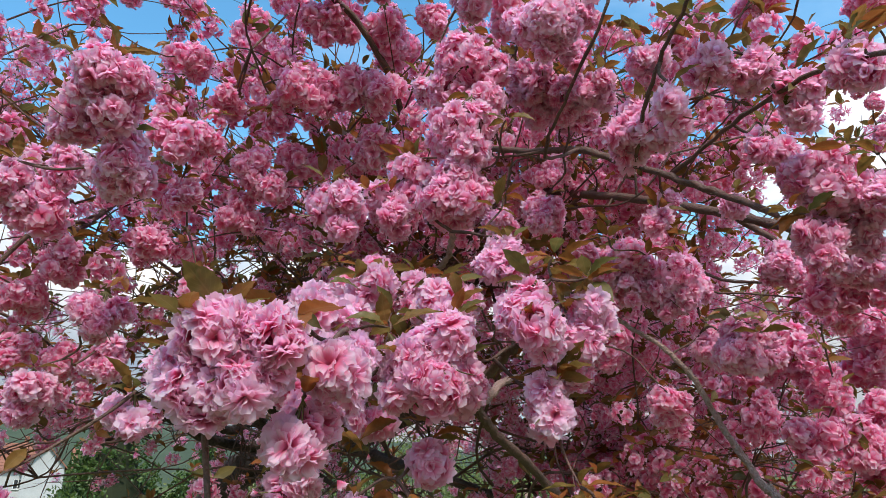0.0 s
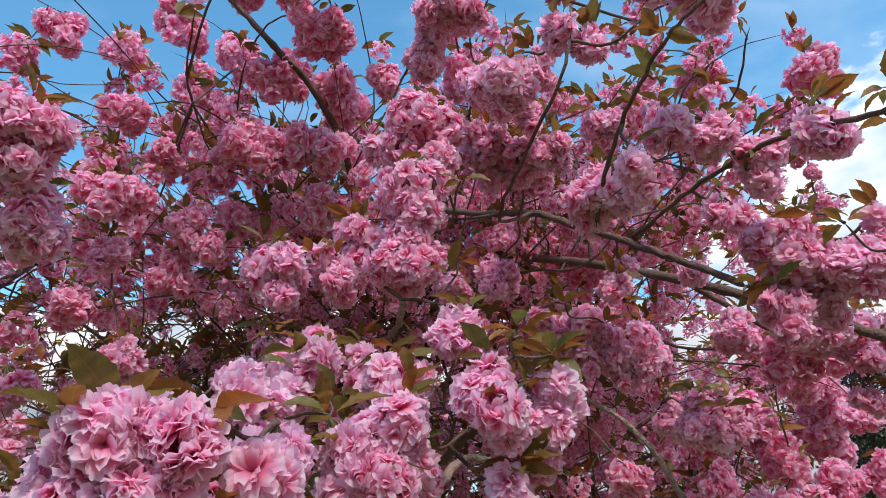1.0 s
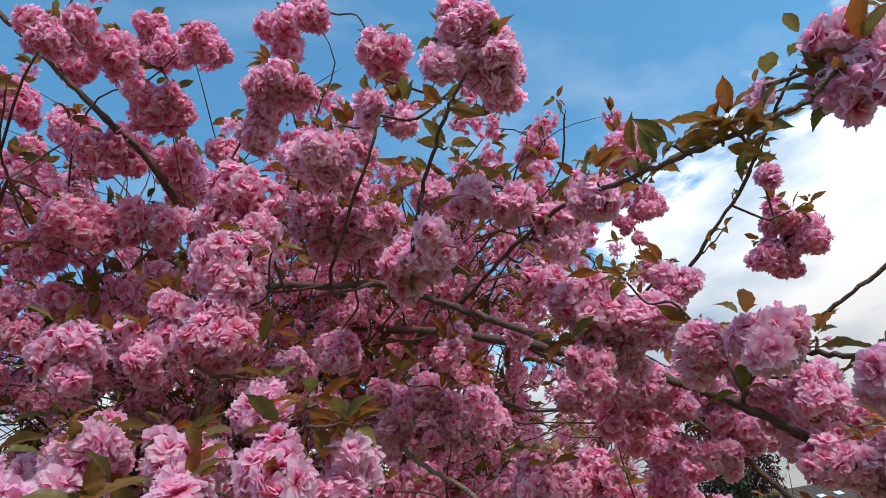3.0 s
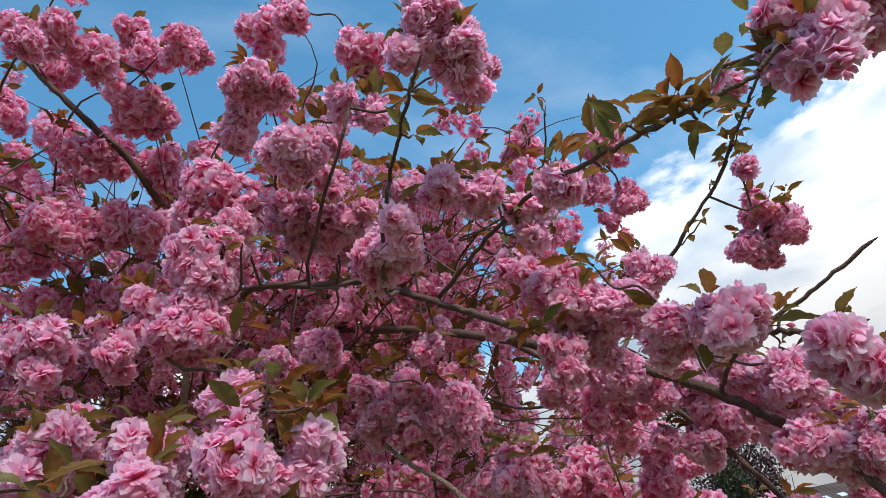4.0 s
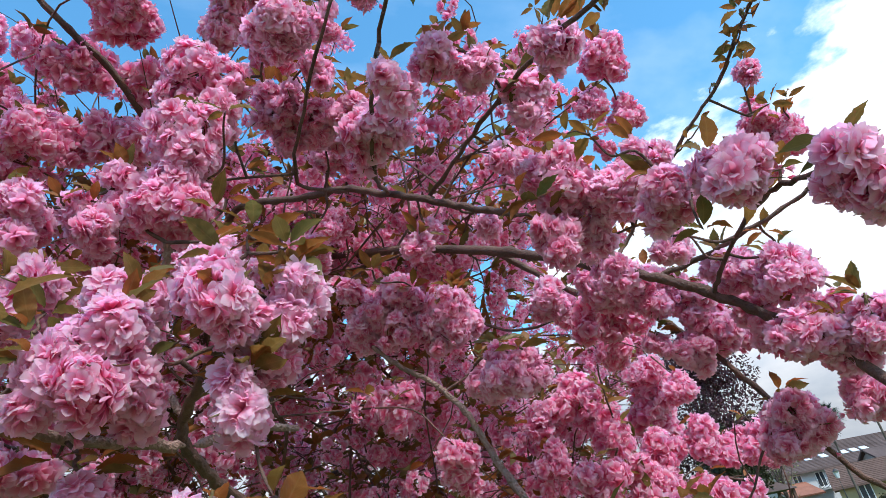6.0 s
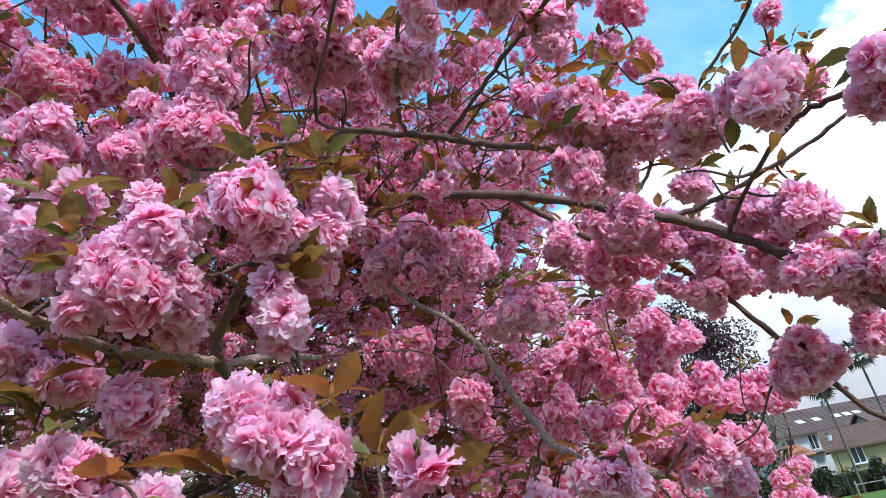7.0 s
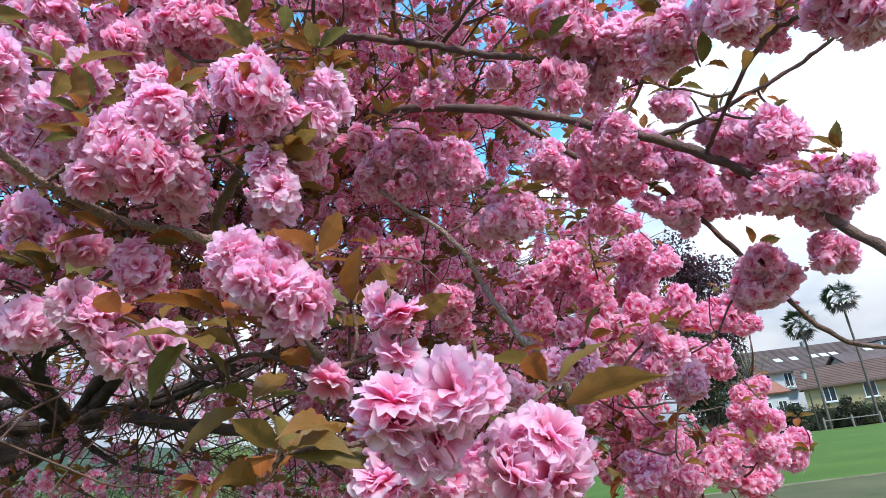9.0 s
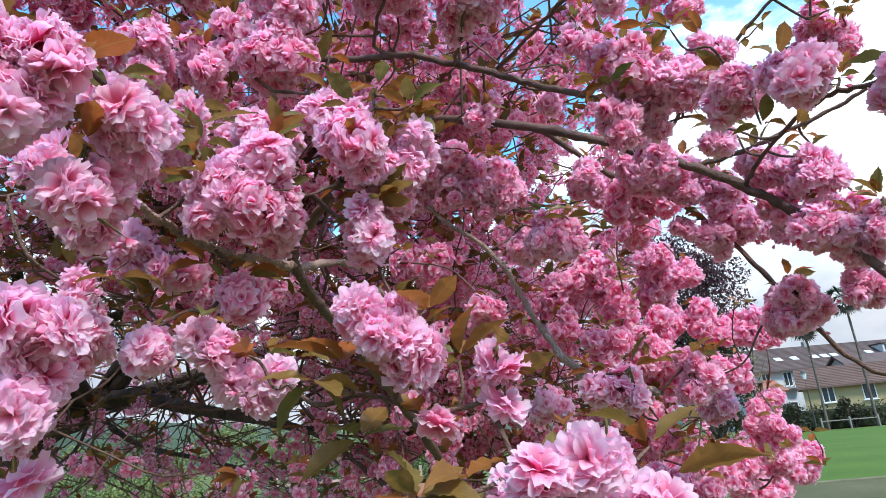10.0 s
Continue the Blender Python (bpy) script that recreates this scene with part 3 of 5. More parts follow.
LEFT = [
    (-0.533, 0.873, 2.358, 0.071), (-0.526, 0.953, 2.251, 0.06), (-0.611, 0.926, 2.321, 0.051), (-0.663, 1.429, 2.573, 0.07),
    (-1.065, 2.197, 2.585, 0.089), (-0.612, 1.591, 2.21, 0.057), (-0.569, 2.118, 2.562, 0.054), (-0.106, 0.89, 1.969, 0.046),
    (-0.076, 0.867, 2.001, 0.034), (-0.019, 1.016, 2.028, 0.042), (0.031, 0.924, 1.95, 0.039), (0.02, 0.798, 1.873, 0.062),
    (-0.029, 0.813, 1.848, 0.037), (0.126, 0.91, 2.052, 0.042), (0.136, 0.753, 1.926, 0.05), (0.158, 0.763, 1.889, 0.032),
    (0.219, 0.798, 1.941, 0.033), (-0.311, 0.741, 1.853, 0.035),
]
FRONT = [
    (-0.176, 0.526, 1.824, 0.054), (-0.139, 0.512, 1.841, 0.038), (-0.217, 0.543, 1.822, 0.03), (-0.083, 0.558, 1.825, 0.029),
    (-0.084, 0.556, 1.802, 0.023), (-0.118, 0.566, 1.763, 0.039), (-0.24, 0.618, 1.784, 0.022),
]
RIGHT = [
    (0.691, 0.919, 2.195, 0.07), (0.741, 0.916, 2.168, 0.044), (0.757, 0.859, 2.137, 0.05), (0.573, 1.424, 2.144, 0.06),
    (0.68, 1.447, 2.016, 0.056), (0.689, 1.243, 1.962, 0.056), (0.515, 1.429, 2.201, 0.053), (1.046, 1.61, 2.251, 0.068),
    (1.8, 2.466, 2.292, 0.101), (0.891, 2.317, 2.814, 0.078), (0.407, 1.817, 2.666, 0.061),
]
TOP = [
    (-0.431, 1.34, 3.312, 0.069), (-0.068, 1.57, 3.581, 0.081), (0.152, 1.091, 2.895, 0.064), (0.221, 1.08, 2.859, 0.037),
    (0.207, 1.319, 3.375, 0.094), (0.418, 1.157, 3.115, 0.058), (0.475, 1.172, 3.046, 0.037), (0.386, 0.626, 2.466, 0.042),
    (0.456, 0.615, 2.447, 0.043), (0.518, 0.718, 2.507, 0.033), (0.227, 0.906, 2.494, 0.06), (0.309, 1.051, 2.557, 0.046),
    (0.262, 1.207, 2.526, 0.048), (0.335, 1.175, 2.534, 0.048), (0.368, 0.84, 2.544, 0.033), (0.382, 0.879, 2.277, 0.046),
    (0.529, 0.81, 2.333, 0.04), (0.609, 0.699, 2.276, 0.036),
]
BOUGH = [
    (0.698, 0.967, 2.127, 0.04), (0.716, 0.722, 2.015, 0.045), (0.726, 0.617, 1.984, 0.048), (1.385, 1.062, 2.498, 0.046),
    (1.456, 1.067, 2.457, 0.054), (1.368, 1.127, 2.421, 0.063), (1.403, 1.124, 2.392, 0.043), (1.1, 0.944, 2.001, 0.056),
    (1.125, 1.037, 2.059, 0.045), (1.019, 1.36, 2.191, 0.064), (0.692, 0.465, 1.871, 0.04), (0.712, 0.465, 1.85, 0.026),
    (1.295, 0.961, 2.547, 0.03), (0.74, 0.46, 2.25, 0.022), (0.778, 0.312, 2.2, 0.044), (0.68, 0.355, 2.124, 0.022),
    (0.694, 0.322, 2.135, 0.033), (1.471, 1.758, 2.959, 0.048), (1.52, 1.773, 2.903, 0.039), (1.573, 1.831, 2.796, 0.052),
    (1.441, 1.685, 3.082, 0.043), (0.541, 1.275, 2.298, 0.043),
]
MIDDLE = [
    (0.492, 1.443, 2.194, 0.086), (0.426, 1.472, 2.169, 0.052), (0.62, 1.421, 2.161, 0.081), (0.388, 1.426, 2.245, 0.031),
    (0.649, 1.257, 1.975, 0.063), (1.885, 2.584, 2.122, 0.122), (1.689, 2.956, 2.282, 0.121), (1.25, 1.324, 2.04, 0.061),
    (1.171, 1.288, 2.133, 0.054), (0.639, 1.144, 2.244, 0.028), (0.306, 1.452, 2.358, 0.06), (0.202, 1.595, 2.386, 0.058),
]
LOW = [
    (0.133, 0.634, 1.666, 0.038), (0.164, 0.635, 1.633, 0.029), (0.002, 0.869, 1.748, 0.031), (-0.14, 0.976, 1.841, 0.043),
    (-0.092, 0.972, 1.808, 0.033), (-0.027, 0.808, 1.858, 0.033), (0.01, 0.931, 1.98, 0.046), (0.048, 0.855, 1.846, 0.042),
    (-0.218, 1.137, 2.03, 0.051), (-0.181, 1.154, 2.086, 0.045), (0.221, 0.773, 1.92, 0.033), (0.159, 0.812, 1.797, 0.026),
    (0.167, 0.788, 1.832, 0.022), (0.692, 1.306, 1.998, 0.056), (0.693, 1.788, 1.905, 0.075), (0.612, 2.101, 2.156, 0.097),
    (0.238, 0.602, 1.62, 0.012),
]
OUTER = [
    (0.836, 1.079, 1.631, 0.046), (0.661, 1.053, 1.612, 0.042), (0.623, 1.091, 1.621, 0.031), (1.19, 1.166, 1.775, 0.067),
    (1.139, 1.293, 1.993, 0.056), (1.059, 1.304, 2.015, 0.04), (1.859, 2.517, 2.174, 0.122), (1.211, 1.045, 2.063, 0.056),
    (1.119, 1.066, 2.082, 0.052), (1.101, 0.956, 1.893, 0.067), (1.149, 0.93, 1.858, 0.055), (1.22, 0.996, 1.78, 0.047),
    (0.868, 0.926, 2.053, 0.034), (0.507, 1.243, 2.253, 0.032), (0.835, 0.869, 2.205, 0.04),
]
NEAR = [
    (0.228, 0.474, 1.516, 0.04), (0.253, 0.452, 1.534, 0.022), (0.229, 0.565, 1.484, 0.034), (0.297, 0.474, 1.485, 0.03),
    (0.278, 0.564, 1.471, 0.035), (-0.025, 0.776, 1.67, 0.034), (0.002, 0.79, 1.636, 0.028), (0.036, 0.784, 1.627, 0.034),
    (0.187, 0.657, 1.556, 0.023), (-0.126, 0.703, 1.919, 0.039), (-0.108, 0.709, 1.872, 0.031), (-0.128, 0.678, 1.792, 0.035),
    (-0.173, 0.699, 1.842, 0.037), (-0.1, 0.853, 1.678, 0.029), (-0.206, 1.018, 1.717, 0.044), (-0.235, 1.064, 1.802, 0.041),
    (0.25, 0.613, 1.588, 0.014), (0.243, 0.604, 1.62, 0.011),
]
DEEP = [
    (1.811, 1.979, 1.477, 0.083), (1.415, 1.938, 1.346, 0.101), (1.907, 1.977, 1.392, 0.083), (1.624, 1.958, 1.398, 0.087),
    (1.716, 1.955, 1.316, 0.087), (1.509, 2.108, 1.733, 0.096), (1.665, 2.061, 1.697, 0.075), (1.252, 2.123, 1.588, 0.079),
    (1.446, 2.094, 1.493, 0.087),
]
EAST = [
    (0.653, 1.008, 2.306, 0.046), (0.652, 0.93, 2.086, 0.047), (0.742, 0.947, 2.1, 0.038), (0.954, 1.217, 2.166, 0.054),
    (1.066, 1.284, 2.141, 0.062), (1.156, 1.267, 2.102, 0.054), (1.002, 1.391, 2.209, 0.064), (0.935, 1.515, 2.236, 0.061),
    (1.113, 1.49, 2.155, 0.064), (1.025, 1.517, 2.167, 0.071), (1.238, 1.314, 2.069, 0.064), (1.211, 1.161, 2.039, 0.053),
    (1.2, 1.131, 1.978, 0.046), (1.318, 1.349, 2.043, 0.049), (1.192, 1.694, 2.147, 0.065), (1.276, 1.09, 2.013, 0.044),
    (1.258, 1.009, 1.95, 0.045), (1.146, 0.853, 1.873, 0.047), (1.214, 0.995, 1.885, 0.049),
]
SOUTH = [
    (1.696, 2.108, 2.115, 0.074), (1.273, 2.14, 2.124, 0.096), (1.17, 2.19, 2.078, 0.087), (1.338, 2.141, 2.044, 0.071),
    (1.336, 2.068, 1.963, 0.083), (1.487, 2.038, 1.904, 0.076), (1.615, 1.996, 1.912, 0.083), (1.778, 1.95, 1.89, 0.083),
    (1.687, 1.987, 1.858, 0.068), (1.174, 1.952, 1.824, 0.083), (1.095, 2.053, 1.907, 0.072), (1.371, 2.009, 1.799, 0.08),
    (1.505, 1.881, 1.729, 0.083), (1.606, 1.854, 1.698, 0.069), (1.036, 1.29, 1.593, 0.054), (0.825, 1.291, 1.612, 0.043),
    (0.671, 1.404, 1.611, 0.054), (1.848, 1.944, 1.827, 0.06),
]
NORTH = [
    (-0.71, 1.879, 3.629, 0.048), (-0.513, 1.538, 3.5, 0.079), (-0.312, 1.504, 3.438, 0.072), (-0.42, 1.556, 3.407, 0.065),
    (-0.14, 1.391, 3.319, 0.065), (-0.124, 1.462, 3.189, 0.062), (-0.037, 1.286, 3.234, 0.064), (-0.29, 1.745, 3.23, 0.083),
    (-0.474, 1.836, 3.384, 0.08), (-0.711, 2.103, 3.484, 0.087), (-0.541, 2.073, 3.235, 0.091), (-0.617, 2.162, 3.123, 0.083),
    (-0.337, 1.8, 2.957, 0.079), (-0.219, 1.751, 2.968, 0.085), (-0.77, 2.212, 3.328, 0.079), (0.124, 1.213, 2.85, 0.057),
    (0.207, 1.02, 2.613, 0.052), (0.308, 0.94, 2.58, 0.041), (0.311, 1.159, 2.522, 0.051), (0.382, 1.134, 2.522, 0.049),
    (0.034, 1.502, 3.031, 0.062), (0.491, 1.125, 2.579, 0.051),
]
WEST = [
    (-0.128, 0.535, 1.644, 0.032), (-0.133, 0.552, 1.596, 0.032), (-0.144, 0.576, 1.556, 0.023), (-0.086, 0.611, 1.844, 0.033),
    (-0.241, 1.072, 1.721, 0.033),
]
SHADE = [
    (-0.938, 1.382, 2.354, 0.075), (-0.6, 1.072, 2.294, 0.06), (-0.678, 1.541, 2.472, 0.061), (-0.847, 1.777, 2.43, 0.072),
    (-0.626, 1.592, 2.211, 0.063), (-0.694, 1.266, 2.061, 0.061), (-0.459, 0.967, 1.823, 0.041), (-0.852, 1.327, 1.907, 0.065),
    (-1.066, 1.593, 2.057, 0.058), (-0.78, 1.499, 2.007, 0.057), (-1.084, 1.805, 2.065, 0.062), (-0.575, 0.83, 1.7, 0.043),
    (-0.616, 1.842, 2.531, 0.072), (-0.578, 1.788, 2.676, 0.072), (-0.668, 1.583, 2.663, 0.075), (-0.814, 1.726, 2.861, 0.072),
    (-0.429, 1.699, 2.915, 0.076), (-0.757, 1.672, 3.006, 0.072), (-0.814, 1.249, 2.4, 0.057), (-0.876, 1.174, 2.321, 0.059),
    (-1.066, 1.71, 2.328, 0.065), (-1.165, 1.74, 2.252, 0.065), (-0.682, 1.801, 2.941, 0.076), (-0.506, 1.806, 2.624, 0.072),
]
MIDST = [
    (2.026, 2.711, 2.297, 0.108), (-0.592, 2.201, 3.733, 0.102), (2.174, 3.004, 2.634, 0.092), (-0.136, 1.771, 3.2, 0.092),
    (1.61, 2.763, 2.315, 0.091), (-0.513, 1.96, 3.163, 0.084), (0.462, 1.514, 2.213, 0.08), (-0.146, 1.586, 3.248, 0.078),
    (0.361, 1.987, 2.641, 0.075), (-0.46, 1.86, 2.736, 0.073), (0.438, 1.12, 3.074, 0.072), (0.728, 1.876, 1.888, 0.07),
    (-0.249, 1.315, 3.202, 0.067), (-0.208, 1.592, 3.533, 0.066), (0.78, 2.085, 2.714, 0.063), (1.138, 1.104, 1.775, 0.061),
    (-0.105, 0.979, 2.016, 0.06), (0.36, 1.245, 2.573, 0.059), (0.645, 0.916, 2.783, 0.056), (-0.335, 1.123, 3.025, 0.051),
]
ABOVE = [
    (-0.042, 1.234, 2.37, 0.05), (0.466, 0.632, 2.484, 0.05), (0.028, 0.86, 1.954, 0.049), (0.19, 0.795, 1.887, 0.049),
    (0.739, 1.889, 2.641, 0.047), (1.133, 1.114, 2.098, 0.045), (-0.081, 1.073, 2.222, 0.044), (1.417, 1.032, 2.425, 0.044),
    (0.892, 1.016, 2.206, 0.042), (-0.034, 0.836, 1.883, 0.041), (0.826, 1.106, 2.17, 0.04), (0.712, 0.343, 2.185, 0.05),
    (0.971, 1.033, 2.119, 0.038), (0.124, 0.972, 2.079, 0.038), (0.575, 0.652, 2.23, 0.037), (0.72, 1.017, 2.134, 0.036),
    (0.034, 0.819, 1.926, 0.036), (0.154, 0.778, 1.811, 0.035), (1.151, 0.769, 2.606, 0.03),
]
LOWER = [
    (1.62, 1.74, 1.50, 0.06), (1.55, 1.66, 1.40, 0.055), (1.75, 1.95, 1.54, 0.065), (1.90, 2.08, 1.46, 0.07),
    (1.80, 2.20, 1.33, 0.07), (1.60, 2.00, 1.36, 0.07), (1.42, 1.72, 1.38, 0.06), (1.95, 2.10, 1.60, 0.06),
    (1.30, 1.75, 1.44, 0.06), (1.20, 1.60, 1.36, 0.055),
]
FILLED = [
    (-0.316, 1.226, 3.179, 0.064), (-0.191, 1.362, 3.385, 0.05), (0.009, 1.337, 3.27, 0.046), (0.279, 1.177, 3.273, 0.063),
    (0.42, 0.603, 2.522, 0.047), (0.112, 1.056, 2.435, 0.058), (0.26, 1.128, 2.554, 0.036),
    (1.091, 1.613, 1.4, 0.067),
]
TUFTS_HIGH = [
    (0.585, 0.406, 2.197, 5), (0.603, 0.397, 2.201, 4), (0.565, 0.528, 2.212, 5), (0.581, 0.522, 2.175, 4),
    (0.606, 0.408, 2.144, 4), (0.578, 0.466, 2.185, 5), (1.176, 0.819, 2.578, 6), (1.177, 0.869, 2.54, 5),
    (1.201, 0.784, 2.561, 4), (1.377, 0.966, 2.474, 5), (0.984, 1.226, 3.051, 5), (0.36, 0.598, 2.349, 6),
    (0.386, 0.664, 2.329, 5), (0.139, 0.894, 2.303, 3), (0.137, 0.966, 2.194, 4), (0.174, 0.763, 2.009, 5),
    (0.21, 0.739, 1.969, 5), (0.649, 0.749, 2.153, 5), (0.549, 0.822, 2.096, 4), (0.641, 0.79, 2.19, 4),
    (-0.106, 1.026, 2.234, 4), (0.708, 0.678, 1.944, 3), (0.793, 0.606, 2.008, 5), (0.704, 0.475, 1.913, 3),
]
TUFTS_NEAR = [
    (-0.208, 0.507, 1.861, 5), (-0.177, 0.514, 1.867, 4), (-0.125, 0.553, 1.876, 4), (-0.063, 0.705, 1.893, 4),
    (-0.043, 0.702, 1.899, 3), (0.149, 0.58, 1.508, 6), (0.133, 0.592, 1.489, 3), (0.108, 0.684, 1.634, 4),
    (0.078, 0.678, 1.617, 5), (0.013, 0.731, 1.653, 2), (0.125, 0.724, 1.562, 4), (0.217, 0.65, 1.631, 5),
    (0.186, 0.644, 1.678, 4), (0.342, 0.532, 1.533, 3), (0.306, 0.521, 1.501, 2), (-0.063, 0.924, 1.744, 4),
    (-0.153, 0.937, 1.793, 3), (-0.049, 0.849, 1.955, 4), (0.191, 0.586, 1.517, 2), (1.838, 1.826, 1.485, 5),
    (1.874, 1.851, 1.373, 4), (0.878, 1.193, 1.674, 4),
]
TUFTS_MIDDLE = [
    (0.188, 0.783, 2.004, 4), (0.226, 0.782, 1.98, 4), (-0.074, 0.935, 1.994, 4), (0.122, 0.958, 2.167, 3),
    (0.207, 0.888, 1.895, 3), (0.649, 1.161, 1.985, 4), (0.427, 1.336, 2.254, 5), (0.51, 1.331, 2.206, 3),
    (0.582, 0.836, 2.098, 4), (0.739, 0.725, 1.98, 3), (0.726, 0.701, 2.037, 5), (1.297, 0.95, 2.438, 4),
    (0.186, 0.775, 1.715, 5), (0.218, 0.777, 1.69, 4), (0.224, 0.776, 1.64, 4), (-0.127, 1.008, 1.765, 4),
    (-0.051, 1.003, 1.722, 4), (0.071, 0.839, 1.664, 4), (0.902, 1.115, 1.669, 4), (1.226, 1.03, 2.089, 4),
    (-0.185, 1.082, 2.125, 4),
]

# ---- the rest of the crown: boughs and side branches grown from the fork ----
CROWN, REACH = np.array([-1.0, 4.2, 1.85]), np.array([4.3, 4.3, 2.35])
EDGE = np.array([0.1, 0.1, 1.65])
grow = np.random.default_rng(21)


def in_crown(p, slack=1.0):
    east = 0.78 if 1.95 < p[2] < 2.45 else 0.92
    return (((p - CROWN) / REACH) ** 2).sum() < slack and p[2] > 0.95 and p[0] < east * p[1] + 0.05


def openness(p):
    """How full of blossom the crown is at p: the west foot, the fork and the east rim are bare."""
    side, rise = p[0] / p[1], (p[2] - 1.55) / p[1]
    if -0.72 < side < -0.39 and rise < 0.13:
        return 0.12
    if -0.39 < side < 0.08 and 0.015 < rise < 0.17:
        return 0.6 if p[1] > 4.7 else 0.12
    if -0.39 < side < 0.1 and rise <= 0.015:
        return 0.75
    if side > 0.74 and -0.02 < rise < 0.4:
        return 0.15
    if side < -0.3 and p[2] < 2.7:
        return 0.75
    if p[0] < 0.3 and p[2] < 2.1:
        return 0.65
    return 0.6 if p[2] > 3.0 and p[0] < 0.0 else 0.95


def twiggy(p):
    """The shaded inner west side, where twigs and brown leaves show and little blossom."""
    side, rise = p[0] / p[1], (p[2] - 1.55) / p[1]
    return p[1] > 2.5 and -0.56 < side < -0.13 and 0.17 < rise < 0.47


side_lines, spots, leaf_spots = [], [], []
# main limbs, from which the boughs part
for az, el, far in ((-2.3, 0.55, 0.62), (-1.75, 0.8, 0.6), (-1.2, 0.5, 0.5), (-0.75, 0.75, 0.62), (-0.2, 0.45, 0.5), (0.4, 0.6, 0.6), (1.5, 0.7, 0.6), (2.6, 0.5, 0.6)):
    end = CROWN + np.array([math.cos(az) * math.cos(el), math.sin(az) * math.cos(el), math.sin(el)]) * REACH * far
    a = np.array(FORK)
    bough("limb", 0.048, 0.012, [a, a + (end - a) * 0.3 + grow.normal(0, 0.10, 3), a + (end - a) * 0.65 + grow.normal(0, 0.12, 3), end], sides=10)
MAIN_LINES = np.concatenate(LINES[-8:] + [q for q in LINES if q[0][1] > 4.6][:3])
LOW_ENDS = [(1.6, 2.4, 1.35), (1.9, 2.6, 1.5), (2.2, 3.2, 1.5), (1.2, 2.2, 1.2), (1.7, 2.2, 1.45), (0.8, 2.3, 1.25), (1.9, 2.9, 1.3), (1.3, 2.6, 1.6), (2.1, 2.9, 1.8), (2.3, 2.6, 1.3), (-1.6, 2.3, 1.7), (-2.0, 2.6, 2.2), (-1.2, 2.1, 1.9), (-2.4, 3.0, 1.8), (-1.4, 2.4, 2.5), (-0.8, 2.2, 1.5), (-0.5, 2.3, 2.1), (-1.9, 3.3, 1.5), (-2.7, 3.6, 2.3), (0.4, 2.2, 1.2), (1.0, 2.9, 1.15), (2.3, 3.4, 1.9)]
BACK_ENDS = [(0.0, 3.6, 1.05), (0.4, 3.8, 1.2), (-0.4, 4.0, 1.0), (-0.9, 4.6, 1.05), (-1.7, 4.4, 1.1), (-1.2, 4.2, 1.15), (-0.2, 4.6, 1.2), (0.5, 4.4, 1.05), (-1.4, 4.8, 1.0), (-1.5, 5.6, 2.0), (0.2, 5.4, 2.2), (-2.2, 5.4, 2.2), (-1.0, 6.0, 2.4), (0.6, 5.2, 1.9), (-0.5, 5.3, 2.4)]
HIGH_ENDS = [(-0.6, 2.1, 3.3), (-0.4, 2.2, 3.7), (-0.2, 2.4, 3.5), (-1.2, 2.6, 3.4), (-0.1, 2.3, 3.1), (0.35, 2.3, 3.0), (0.6, 2.4, 2.8), (0.8, 2.5, 2.6)]
WEST_ENDS = [(-1.3, 3.0, 2.6), (-0.9, 2.9, 2.5), (-1.6, 3.4, 2.7), (-0.6, 3.0, 2.5), (-1.1, 3.4, 2.9), (-1.9, 3.6, 2.6), (-0.8, 3.5, 2.7), (-1.5, 3.0, 2.3), (-0.5, 3.3, 2.9)]
ENDS = LOW_ENDS + BACK_ENDS + HIGH_ENDS + WEST_ENDS
